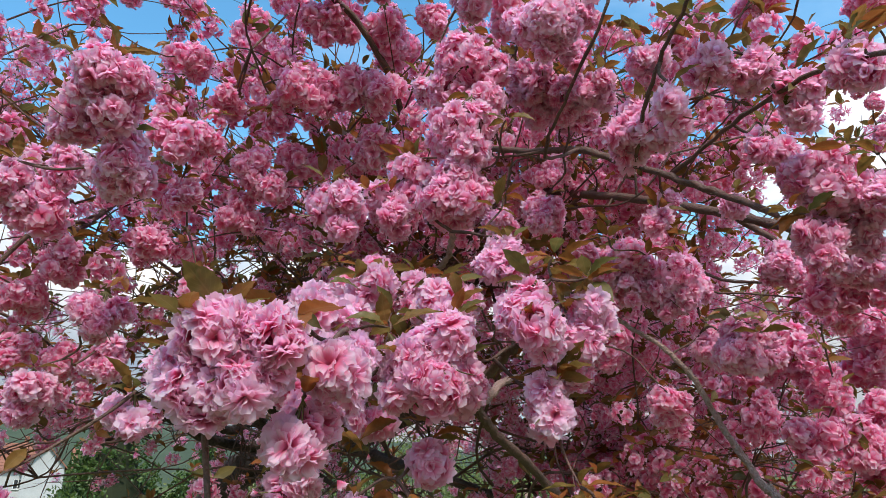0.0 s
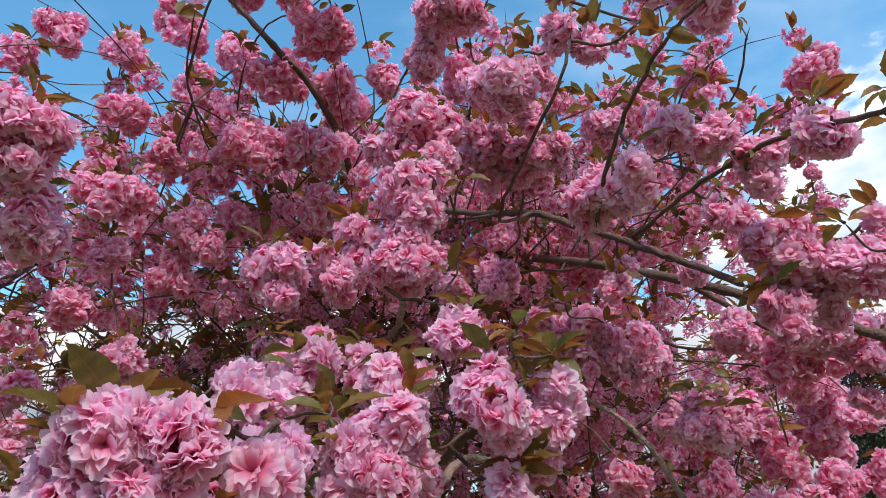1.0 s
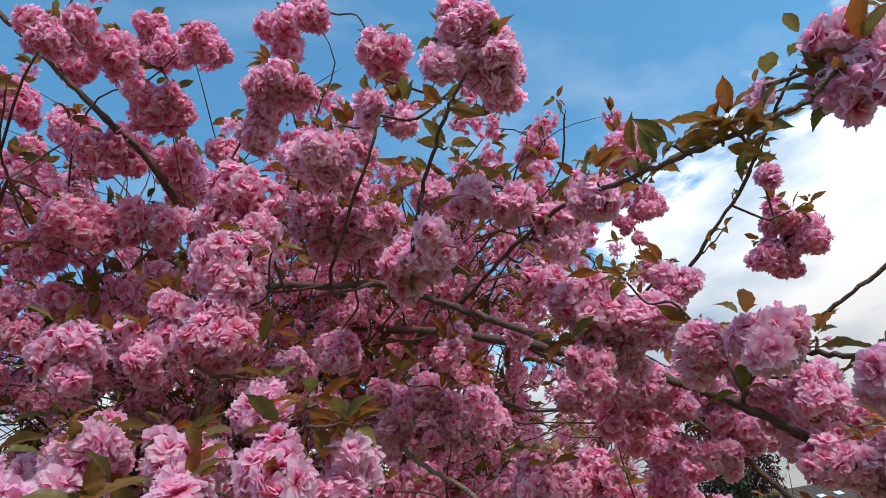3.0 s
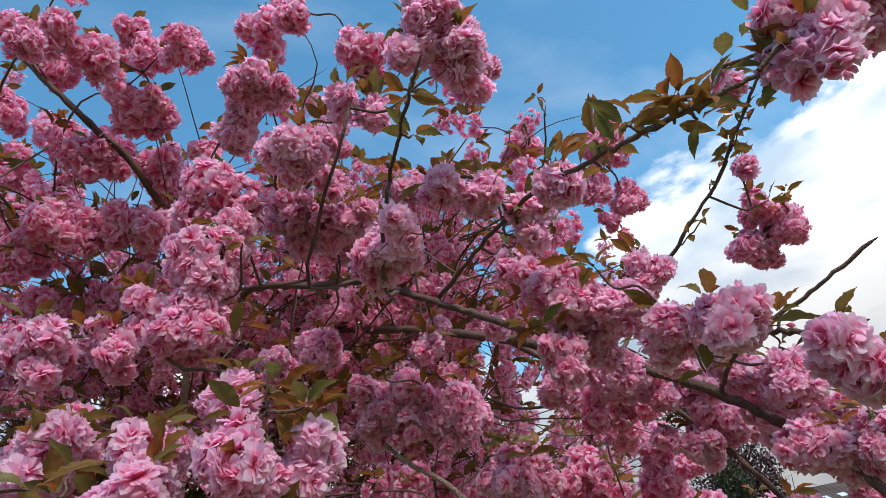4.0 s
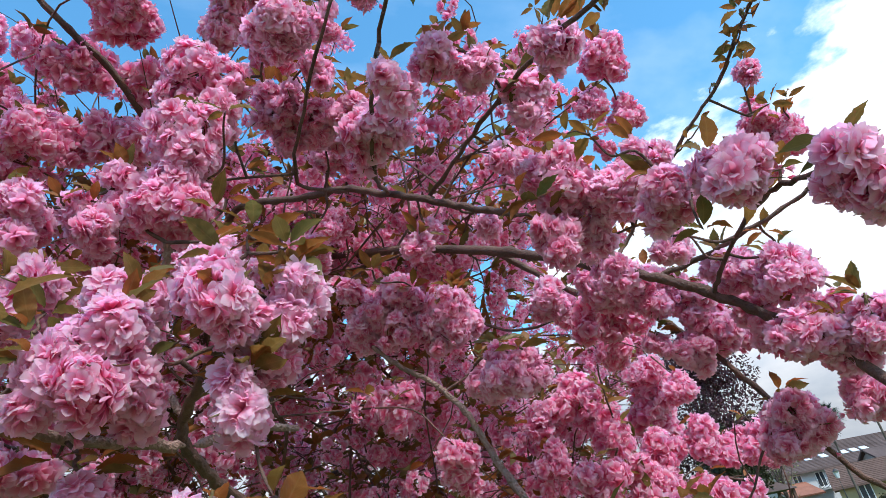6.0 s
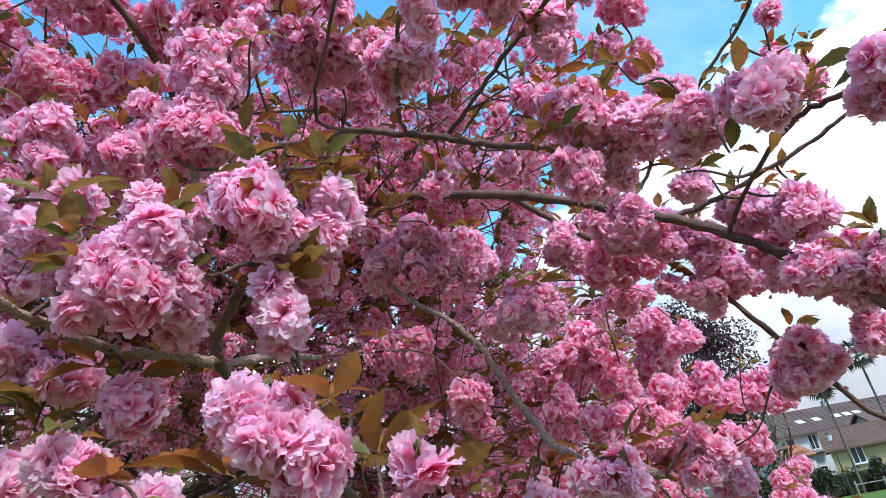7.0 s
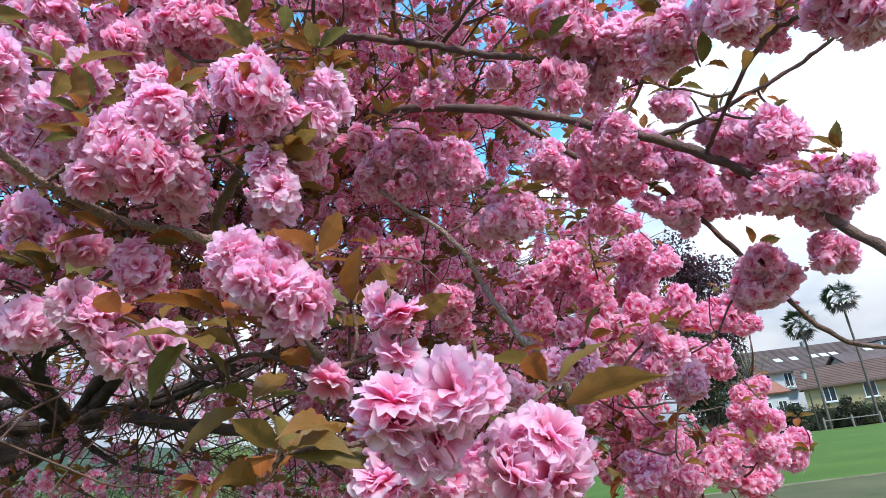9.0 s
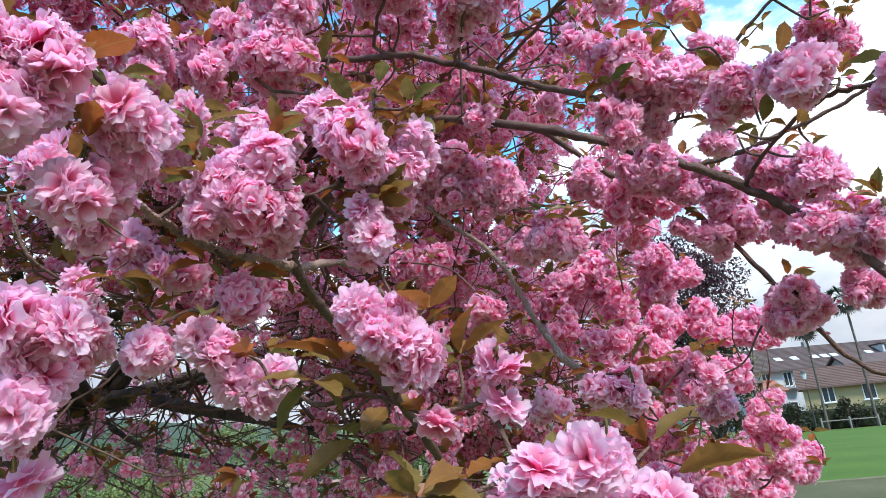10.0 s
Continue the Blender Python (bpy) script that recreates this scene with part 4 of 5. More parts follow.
for k in range(88 + len(ENDS)):
    az = grow.uniform(-2.6, 0.45) if k % 5 else grow.uniform(0, 6.283)
    el = grow.uniform(-0.16, 0.35) if k % 2 else grow.uniform(0.2, 1.15)
    d = np.array([math.cos(az) * math.cos(el), math.sin(az) * math.cos(el), math.sin(el)])
    end = CROWN + d * REACH * grow.uniform(0.82, 0.97)
    if np.linalg.norm(end - EDGE) < 1.9:
        end = EDGE + (end - EDGE) / np.linalg.norm(end - EDGE) * 1.9
    if k >= 88:
        end = np.array(ENDS[k - 88])
        d = (end - CROWN) / np.linalg.norm(end - CROWN)
    if not in_crown(end, 1.2):
        continue
    gap = np.linalg.norm(MAIN_LINES - end, axis=1)
    start = MAIN_LINES[np.argmin(np.abs(gap - grow.uniform(1.1, 2.2)) + 0.25 * gap)]
    mid1 = start + (end - start) * 0.35 + np.array([0, 0, 0.10]) + grow.normal(0, 0.12, 3)
    mid2 = start + (end - start) * 0.7 + np.array([0, 0, 0.06]) + grow.normal(0, 0.12, 3)
    if min(np.linalg.norm(mid1 - EDGE), np.linalg.norm(mid2 - EDGE)) < 1.7:
        continue
    size = grow.uniform(0.006, 0.011)
    mid0 = start + (end - start) * 0.16 + grow.normal(0, 0.07, 3)
    mid3 = (mid1 + mid2) / 2 + grow.normal(0, 0.08, 3)
    mid4 = (mid2 + end) / 2 + grow.normal(0, 0.08, 3)
    bough("bough", size, 0.0025, [start, mid0, mid1, mid3, mid2, mid4, end], sides=6)
    line = LINES[-1]
    for j in range(17):
        a = line[int(len(line) * grow.uniform(0.12, 0.99))]
        w = grow.standard_normal(3) * np.array([1, 1, 0.75]) + d * 0.9 + np.array([0, 0, 0.25])
        w /= np.linalg.norm(w)
        reach = grow.uniform(0.45, 1.15)
        b = a + w * reach * 0.5 + grow.normal(0, 0.06, 3)
        c = a + w * reach + np.array([0, 0, -0.08 * reach]) + grow.normal(0, 0.08, 3)
        if min(np.linalg.norm(q - EDGE) for q in (b, c)) < 1.9 or not in_crown(c, 1.06):
            continue
        twig = smooth_line([a, (a + b) / 2 + grow.normal(0, 0.05, 3), b, (b + c) / 2 + grow.normal(0, 0.06, 3), c], 3)
        before = len(spots) + len(leaf_spots)
        for s in range(2, len(twig)):
            if grow.random() < 0.46:
                p = twig[s] + grow.normal(0, 0.05, 3) - np.array([0, 0, 0.03])
                behind = p[1] > 5.0 and p[2] < 2.7 and p[0] > -2.9
                keep = openness(p) * (0.9 if behind else 0.15 if p[1] > 5.4 or p[0] < -3.4 else 0.7 if np.linalg.norm(p - EDGE) > 4.0 else 1.0)
                if twiggy(p):
                    keep *= 0.38
                    leaf_spots.append((p, grow.uniform(0.035, 0.055)))
                if np.linalg.norm(p - EDGE) > 2.0 and in_crown(p, 1.1) and grow.random() < keep:
                    spots.append((p, grow.uniform(0.042, 0.066), twig[s]))
        if len(spots) + len(leaf_spots) > before:
            side_lines.append(twig)
v, f, _ = gather([tube_arrays(q, 0.0042, 0.0016, 4) for q in side_lines])
on_cherry(tagged(part("twig_mass", mesh_of("twig_mass", v, f, TWIG_BARK), None, cherry, "thin dark side branches"), kind="stuff"))

# ---- blossom clusters that can be told apart: each with its flowers and leaves ----
pick = np.random.default_rng(5)
BOUGH_POINTS = np.concatenate(LINES)
ALL_POINTS = np.concatenate(LINES + side_lines)
twigs = []


def sphere_ways(n, rg):
    i = np.arange(n) + 0.5
    z = 1 - 2 * i / n
    a = i * 2.39996 + rg.uniform(0, 6.28)
    q = np.sqrt(1 - z * z)
    w = np.stack([q * np.cos(a), q * np.sin(a), z], -1)
    m = np.array(Euler(rg.uniform(0, 6.28, 3)).to_matrix())
    return w @ m.T


def twig_to(place, rg):
    """The line of a thin twig from the nearest limb, or a twig that is there already."""
    global ALL_POINTS
    p = np.array(place)
    gap = ALL_POINTS - p
    a = ALL_POINTS[np.argmin((gap ** 2).sum(1) + 0.02 * np.maximum(-gap[:, 1], 0) + 0.12 * np.maximum(gap[:, 2] + 0.03, 0) * (p[2] > 2.3))]
    long = np.linalg.norm(p - a)
    one = a + (p - a) * 0.33 + np.array([0, 0, -0.07 * long]) + rg.normal(0, 0.07 * long, 3)
    two = a + (p - a) * 0.68 + np.array([0, 0, -0.05 * long]) + rg.normal(0, 0.06 * long, 3)
    line = smooth_line([a, one, two, p], 4)
    ALL_POINTS = np.concatenate([ALL_POINTS, line[2:]])
    return line


def lobes_of(radius, rg):
    """The lobes of a cluster, (offset, radius): a large one hangs together from three to five tufts."""
    if radius < 0.034:
        return [(np.zeros(3), radius)]
    count = 3 if radius < 0.05 else 4 if radius < 0.075 else 5
    return [(w * radius * rg.uniform(0.34, 0.54) * np.array([1, 1, 1.15]), radius * rg.uniform(0.48, 0.66)) for w in sphere_ways(count, rg)]


def flower_places(radius, rg):
    """Places and outward ways of the flowers of a cluster, none of them buried in a neighbouring lobe."""
    lobes, out = lobes_of(radius, rg), []
    for k, (off, r) in enumerate(lobes):
        shell = max(r - 0.016, 0.004)
        n = 1 if radius < 0.027 else int(np.clip(round(4.2 * r ** 2 / 0.024 ** 2), 3, 13))
        for w in sphere_ways(n, rg):
            p = off + w * shell * rg.uniform(0.8, 1.1)
            if all(j == k or np.linalg.norm(p - o) > 0.85 * max(q - 0.012, 0.004) for j, (o, q) in enumerate(lobes)):
                out.append((p, w))
    return out


def joined_head():
    """A head whose small flowers are one mesh, radius 0.065, for the back of the crown."""
    fl = []
    for p, w in flower_places(0.065, pick):
        q = flower_arrays(pick, 3, 2, [(7, 66, 118, 1.0), (6, 46, 100, 1.0), (5, 24, 72, 0.92)], 0.0262, 0.08)
        w = w + pick.normal(0, 0.2, 3)
        m = Matrix.Translation(p) @ face_along(w / np.linalg.norm(w), pick.uniform(0, 6.28))
        fl.append((turn_arrays(q[0], m), q[1], q[2]))
    v, f, uv = gather(fl)
    return mesh_of("flower_head", v, f, PETAL_MASS, uv)


JOINED = [joined_head() for _ in range(8)]


def back_head(x, y, z, radius, leaves):
    """A head farther off: its blossom is one piece, with a twig and leaves of its own."""
    heart = np.array([x, y, z])
    spur = heart + np.array([0, 0, 0.8]) * radius
    s = radius / 0.065
    ob = on_cherry(part("flower_head", JOINED[pick.integers(8)], None, cherry))
    ob.matrix_basis = Matrix.Translation(heart) @ Euler(tuple(pick.uniform(0, 6.28, 3))).to_matrix().to_4x4() @ Matrix.Scale(s * pick.uniform(0.9, 1.1), 4)
    back = ob.matrix_basis.inverted()
    v, f = tube_arrays(twig_to(spur, pick), 0.0034, 0.002, 6, 0.05, pick)
    part("twig", mesh_of("twig", v, f, TWIG_BARK), None, ob).matrix_basis = back
    for k in range(leaves):
        w = np.array([pick.normal(), pick.normal(), abs(pick.normal(0.45, 0.5))])
        w /= np.linalg.norm(w)
        lf = part("leaf", LEAVES[pick.integers(len(LEAVES))], None, ob)
        lf.matrix_basis = back @ Matrix.Translation(spur + w * 0.01) @ leaf_turn(w, pick.uniform(-0.9, 0.9)) @ Matrix.Scale(pick.uniform(0.5, 0.88), 4)


def flower_head(x, y, z, radius, leaves=4, leaf_scale=1.0):
    """Double flowers packed round a spur, on short green stalks, with young leaves round the top."""
    far = np.linalg.norm(np.array([x, y, z]) - EDGE)
    blooms = FINE if far < 0.70 else MEDIUM if far < 1.05 else SMALL
    heart = np.array([x, y, z])
    shell = max(radius - 0.019, 0.004)
    spur = heart + np.array([pick.normal(0, 0.2), pick.normal(0, 0.2), 0.85]) * radius
    twig = twig_to(spur, pick)
    flowers = flower_places(radius, pick)
    stalks = []
    for p, w in flowers:
        stalks.append(tube_arrays(smooth_line([spur, (spur + heart + p) / 2, heart + p * 0.9], 3), 0.001, 0.001, 3))
    buds = []
    for k in range(int(pick.integers(0, 3)) if radius > 0.035 else 0):
        w = np.array([pick.normal(), pick.normal(), -abs(pick.normal(0.3, 0.6))])
        w /= np.linalg.norm(w)
        buds.append((w, w * (radius + pick.uniform(0.004, 0.014))))
        stalks.append(tube_arrays(smooth_line([heart + w * shell * 0.4, heart + w * shell * 0.9 + (0, 0, -0.003), heart + buds[-1][1]], 3), 0.0011, 0.0011, 3))
    v, f, _ = gather(stalks + [tube_arrays(np.array([spur + (0, 0, 0.003), spur, spur - (0, 0, 0.008)]), 0.0016, 0.0011, 6)])
    ob = on_cherry(part("flower_head", mesh_of("flower_head", v - heart, f, STALK), None, cherry))
    ob.matrix_basis = Matrix.Translation(heart)
    v, f = tube_arrays(twig, 0.0032, 0.0018, 6, 0.05, pick)
    part("twig", mesh_of("twig", v - heart, f, TWIG_BARK), None, ob)
    for p, w in flowers:
        w = w + pick.normal(0, 0.18, 3)
        w = w / np.linalg.norm(w)
        kind = BUDS if pick.random() < 0.04 else blooms
        fl = part("flower", kind[pick.integers(len(kind))], None, ob)
        fl.matrix_basis = Matrix.Translation(p) @ face_along(w, pick.uniform(0, 6.28)) @ Matrix.Scale(pick.uniform(0.84, 1.12), 4)
    for w, at in buds:
        bd = part("bud", BUDS[pick.integers(len(BUDS))], None, ob, "closed rose-red bud on its stalk")
        bd.matrix_basis = Matrix.Translation(at) @ face_along(w, pick.uniform(0, 6.28)) @ Matrix.Scale(pick.uniform(0.5, 0.75), 4)
    for k in range(leaves):
        w = np.array([pick.normal(), pick.normal(), abs(pick.normal(0.45, 0.5))])
        w /= np.linalg.norm(w)
        lf = part("leaf", LEAVES[pick.integers(len(LEAVES))], None, ob)
        lf.matrix_basis = Matrix.Translation(spur - heart + w * 0.012) @ leaf_turn(w, pick.uniform(-0.9, 0.9)) @ Matrix.Scale(pick.uniform(0.6, 1.0) * leaf_scale, 4)
    return ob


heads = [h for rows in (CENTRE, HIGH, LEFT, FRONT, RIGHT, TOP, BOUGH, MIDDLE, LOW, OUTER, NEAR, DEEP, EAST, SOUTH, NORTH, WEST, SHADE, MIDST, ABOVE, LOWER, FILLED) for h in rows]
heads.sort(key=lambda h: -np.linalg.norm(np.array(h[:3]) - EDGE))
for x, y, z, r in heads:
    if np.linalg.norm(np.array([x, y, z]) - EDGE) > 1.75:
        back_head(x, y, z, r * 1.08, int(pick.integers(2, 6)))
    else:
        close = np.linalg.norm(np.array([x, y, z]) - EDGE) < 0.64
        flower_head(x, y, z, r * 1.08, int(pick.integers(0, 2) if close else pick.integers(2, 7 if z > 1.75 else 5)), 0.88)


def leaf_tuft(x, y, z, count, scale=1.0):
    """Young leaves spreading from one bud at a twig's end."""
    heart = np.array([x, y, z])
    gap = np.linalg.norm(BOUGH_POINTS - heart, axis=1)
    if gap.min() < 0.1:
        near = BOUGH_POINTS[gap.argmin()]
        heart = near + (heart - near) * min(1.0, 0.02 / gap.min())
    twig = twig_to(heart, pick)
    v, f = tube_arrays(twig, 0.0024, 0.0015, 6, 0.05, pick)
    ob = on_cherry(part("leaf_tuft", mesh_of("leaf_tuft", v - heart, f, TWIG_BARK), None, cherry))
    ob.matrix_basis = Matrix.Translation(heart)
    turn = pick.uniform(0, 6.28)
    for k in range(count):
        a = turn + 6.283 * k / count + pick.normal(0, 0.35)
        w = np.array([math.cos(a), math.sin(a), pick.normal(0.35, 0.45)])
        lf = part("leaf", LEAVES[pick.integers(len(LEAVES))], None, ob)
        lf.matrix_basis = leaf_turn(w, pick.uniform(-0.8, 0.8)) @ Matrix.Translation((0.006, 0, 0)) @ Matrix.Scale(pick.uniform(0.7, 1.05) * scale, 4)


# leaves all along the two bare boughs against the sky
for line, steps in ((LINES[1], range(12, 48, 4)), (LINES[LIMB_H], range(21, 42, 3))):
    for k in steps:
        leaf_tuft(*(line[k] + pick.normal(0, 0.012, 3)), int(pick.integers(2, 5)), 0.68)
for tufts, scale in ((TUFTS_HIGH, 0.72), (TUFTS_MIDDLE, 0.85), (TUFTS_NEAR, 1.0)):
    for x, y, z, count in tufts:
        leaf_tuft(x, y, z, count, scale)

# ---- the mass of blossom behind ----
mass = np.random.default_rng(11)


def mass_head(whorls, along, across):
    """One head of light flowers, unit radius 0.055, with its leaves apart."""
    fl, lv = [], []
    for w in sphere_ways(8, mass):
        w = w + mass.normal(0, 0.25, 3)
        w /= np.linalg.norm(w)
        q = flower_arrays(mass, along, across, whorls, 0.028, 0.07)
        m = Matrix.Translation(w * mass.uniform(0.024, 0.038)) @ face_along(w, mass.uniform(0, 6.28))
        fl.append((turn_arrays(q[0], m), q[1], q[2]))
    for k in range(4):
        w = np.array([mass.normal(), mass.normal(), abs(mass.normal(0.4, 0.5))])
        w /= np.linalg.norm(w)
        q = leaf_arrays(mass, 0.072, 0.032, 4, mass.uniform(0.2, 1.0), 0.0, 2)
        lv.append((turn_arrays(q[0], Matrix.Translation((0, 0, 0.045)) @ leaf_turn(w, mass.uniform(-0.9, 0.9))), q[1], q[2]))
    return gather(fl), gather(lv)


FULL_HEADS = [mass_head([(6, 62, 114, 1.0), (5, 38, 92, 1.0), (3, 12, 60, 0.85)], 3, 2) for _ in range(8)]
PLAIN_HEADS = [mass_head([(5, 60, 110, 1.05), (4, 25, 75, 1.0)], 2, 2) for _ in range(8)]
fl, lv = [], []
for p, r, _ in spots:
    gap = np.linalg.norm(p - EDGE)
    kind = FULL_HEADS if p[1] > 0.5 and (gap < 2.6 or gap < 3.6 and p[2] < 1.8) else PLAIN_HEADS
    a, b = kind[mass.integers(8)]
    m = Matrix.Translation(p) @ Matrix.Rotation(mass.uniform(0, 6.28), 4, "Z") @ Matrix.Rotation(mass.normal(0, 0.5), 4, "X") @ Matrix.Scale(r / 0.055, 4)
    fl.append((turn_arrays(a[0], m), a[1], a[2]))
    lv.append((turn_arrays(b[0], m), b[1], b[2]))
for p, r in leaf_spots:
    b = PLAIN_HEADS[mass.integers(8)][1]
    m = Matrix.Translation(p) @ Matrix.Rotation(mass.uniform(0, 6.28), 4, "Z") @ Matrix.Rotation(mass.normal(0, 0.7), 4, "X") @ Matrix.Scale(r / 0.055, 4)
    lv.append((turn_arrays(b[0], m), b[1], b[2]))
v, f, uv = gather(fl)
on_cherry(tagged(part("blossom", mesh_of("blossom", v, f, PETAL_MASS, uv), None, cherry, "dense pink double blossom"), kind="stuff"))
v, f, uv = gather(lv)
on_cherry(tagged(part("foliage", mesh_of("foliage", v, f, LEAF_MASS, uv), None, cherry, "bronze young leaves"), kind="stuff"))

# ---- ground ----
SITE = Matrix.Rotation(radians(-18.8), 4, "Z")


def site(u, w, z=0.0):
    """A place in the frame of the houses and the lawn: u along their fronts, w away from the tree."""
    return tuple(SITE @ Vector((u, w, z)))


def sheet(name, u0, w0, u1, w1, z, mat, label, category, cells=24, rough=0.0):
    bm = bmesh.new()
    bmesh.ops.create_grid(bm, x_segments=cells, y_segments=cells, size=0.5)
    for v in bm.verts:
        x, y = u0 + (v.co.x + 0.5) * (u1 - u0), w0 + (v.co.y + 0.5) * (w1 - w0)
        v.co = SITE @ Vector((x, y, z + rough * noise.noise((x * 0.15, y * 0.15, 3.0))))
    me = bpy.data.meshes.new(name)
    bm.to_mesh(me)
    bm.free()
    me.materials.append(mat)
    return tagged(new(name, me), label, category, kind="structure")


sheet("ground", -3000, -3000, 3000, 3000, 0.0, MEADOW, "rough meadow grass under and round the tree", "ground", 30)
sheet("lawn", 1.5, 15.6, 75, 55.2, 0.03, GRASS, "bright mown green lawn", "lawn", 30, 0.03)
sheet("path", 1.5, 8.5, 70, 15.4, 0.02, DIRT, "worn sandy path along the lawn", "path", 20, 0.02)
edging = part("lawn_edging", boxed(1.5, 15.4, 0, 70, 15.6, 0.05, bevel=0.01), EDGING, None)
edging.matrix_world = SITE
tagged(edging, "pale stone edging strip between path and lawn", "edging", kind="structure")

# far hills
hv, hf = [], []
cols = 120
for k in range(cols):
    az = radians(-75 + 130 * k / (cols - 1))
    top = float(np.interp(math.degrees(az), [-75, -32, -10, 5, 25, 55], [30, 43, 30, 17, 9, 6])) + 3.5 * noise.noise((k * 0.13, 1, 0)) + 1.4 * noise.noise((k * 0.6, 2, 0))
    for r, z in ((330, -1.0), (380, top * 0.55), (430, top), (520, top * 0.7)):
        hv.append((math.sin(az) * r, math.cos(az) * r, z))
for k in range(cols - 1):
    for j in range(3):
        hf.append((k * 4 + j, k * 4 + j + 1, k * 4 + j + 5, k * 4 + j + 4))
tagged(new("hill", mesh_of("hill", hv, hf, HILL)), "hazy green wooded hill in the distance", "hill", kind="structure")

# ---- houses ----


def window(parent, u, w, z, width, height, shutters=False):
    """A window set into a front that faces -w: pane, frame, sill."""
    pane = part("window", boxed(u - width / 2, w - 0.03, z, u + width / 2, w + 0.05, z + height), GLASS, parent)
    bm = bmesh.new()
    for x0, x1, z0, z1 in ((-0.5, -0.42, 0, 1), (0.42, 0.5, 0, 1), (-0.04, 0.04, 0, 1), (-0.5, 0.5, 0.94, 1), (-0.5, 0.5, 0, 0.05)):
        box(bm, u + x0 * width, w - 0.07, z + z0 * height, u + x1 * width, w - 0.025, z + z1 * height)
    part("frame", bm, WHITE_PAINT, pane)
    part("sill", boxed(u - width * 0.6, w - 0.16, z - 0.1, u + width * 0.6, w, z), WHITE_PAINT, pane)
    return pane


def gable_roof(bm, u0, u1, w0, w1, eave, ridge, over=0.4, thick=0.22):
    """Two slopes, the ridge along u, with thickness and overhang."""
    mid = (w0 + w1) / 2
    drop = (ridge - eave) / (mid - w0) * over
    sec = [(w0 - over, eave - drop), (mid, ridge), (w1 + over, eave - drop), (w1 + over, eave - drop - thick), (mid, ridge - thick), (w0 - over, eave - drop - thick)]
    a = [bm.verts.new((u0 - over, w, z)) for w, z in sec]
    b = [bm.verts.new((u1 + over, w, z)) for w, z in sec]
    bm.faces.new(a)
    bm.faces.new(b[::-1])
    for k in range(6):
        bm.faces.new((a[k], b[k], b[(k + 1) % 6], a[(k + 1) % 6]))
    return bm


def tile_courses(bm, u0, u1, w0, w1, eave, ridge, over=0.4, rows=16):
    """Raised courses of tiles on the front slope."""
    mid = (w0 + w1) / 2
    slope = (ridge - eave) / (mid - w0)
    for k in range(rows):
        w = w0 - over + (mid - w0 + over) * (k + 0.5) / rows
        z = eave + (w - w0) * slope
        box(bm, u0 - over, w - 0.05, z - 0.01, u1 + over, w + 0.05, z + 0.03)
    return bm


def gable_walls(bm, u0, u1, w0, w1, eave, ridge):
    mid = (w0 + w1) / 2
    sec = [(w0, -0.3), (w0, eave), (mid, ridge - 0.24), (w1, eave), (w1, -0.3)]
    a = [bm.verts.new((u0, w, z)) for w, z in sec]
    b = [bm.verts.new((u1, w, z)) for w, z in sec]
    bm.faces.new(a)
    bm.faces.new(b[::-1])
    for k in range(5):
        bm.faces.new((a[k], b[k], b[(k + 1) % 5], a[(k + 1) % 5]))
    return bm


# long white block with a dark attic roof
block = thing("apartment_building", site(55, 82), "long white rendered apartment house with dark tiled attic roof", "building", turn=-18)
U = lambda u: u - 55
part("wall", gable_walls(bmesh.new(), U(35), U(78), 0, 11, 7.2, 10.0), WHITE_WALL, block)
roof = part("roof", gable_roof(bmesh.new(), U(35), U(78), 0, 11, 7.3, 10.2, 0.7), DARK_TILES, block)
tagged(part("tiling", tile_courses(bmesh.new(), U(35), U(78), 0, 11, 7.3, 10.2, 0.7, 18), DARK_TILES, roof), kind="stuff")
part("cornice", boxed(U(34.8), -0.55, 6.75, U(78.2), 0.0, 6.95, bevel=0.04), WHITE_PAINT, block)
for u in (40.2, 42.3, 44.9, 46.2, 47.5, 52.0):
    sk = part("skylight", boxed(-0.45, -0.5, -0.04, 0.45, 0.5, 0.1, bevel=0.03), SKYLIGHT, block)
    sk.matrix_basis = pose(U(u), 1.95, 8.36, 27.8, 0, 0)
for u in (54.3, 62.0):
    d = part("dormer", boxed(U(u) - 0.8, 1.4, 8.0, U(u) + 0.8, 4.2, 9.3, bevel=0.05), WHITE_WALL, block)
    part("window", boxed(U(u) - 0.5, 1.33, 8.45, U(u) + 0.5, 1.42, 9.15), GLASS, d)
    part("roof", boxed(U(u) - 1.0, 1.2, 9.3, U(u) + 1.0, 4.6, 9.45, bevel=0.04), DARK_TILES, d)
for k, u in enumerate((37.2, 39.9, 44.6, 47.4, 50.2, 53.0, 55.8, 58.6, 61.4)):
    window(block, U(u), 0.0, 4.9, 1.1, 1.75)
    window(block, U(u), 0.0, 1.5, 1.1, 1.5)
bal = part("balcony", boxed(U(38.95), -0.9, 4.55, U(40.85), 0.0, 4.7), GREY_WALL, block)
for k in range(13):
    part("bar", boxed(U(38.97) + k * 0.154, -0.88, 4.7, U(39.0) + k * 0.154, -0.85, 5.6), IRON, bal)
part("handrail", boxed(U(38.95), -0.9, 5.602, U(40.85), -0.83, 5.65, bevel=0.01), IRON, bal)
for u in (46.0, 59.0):
    part("chimney", boxed(U(u) - 0.3, 5.2, 9.4, U(u) + 0.3, 5.9, 10.8, bevel=0.03), GREY_WALL, block)

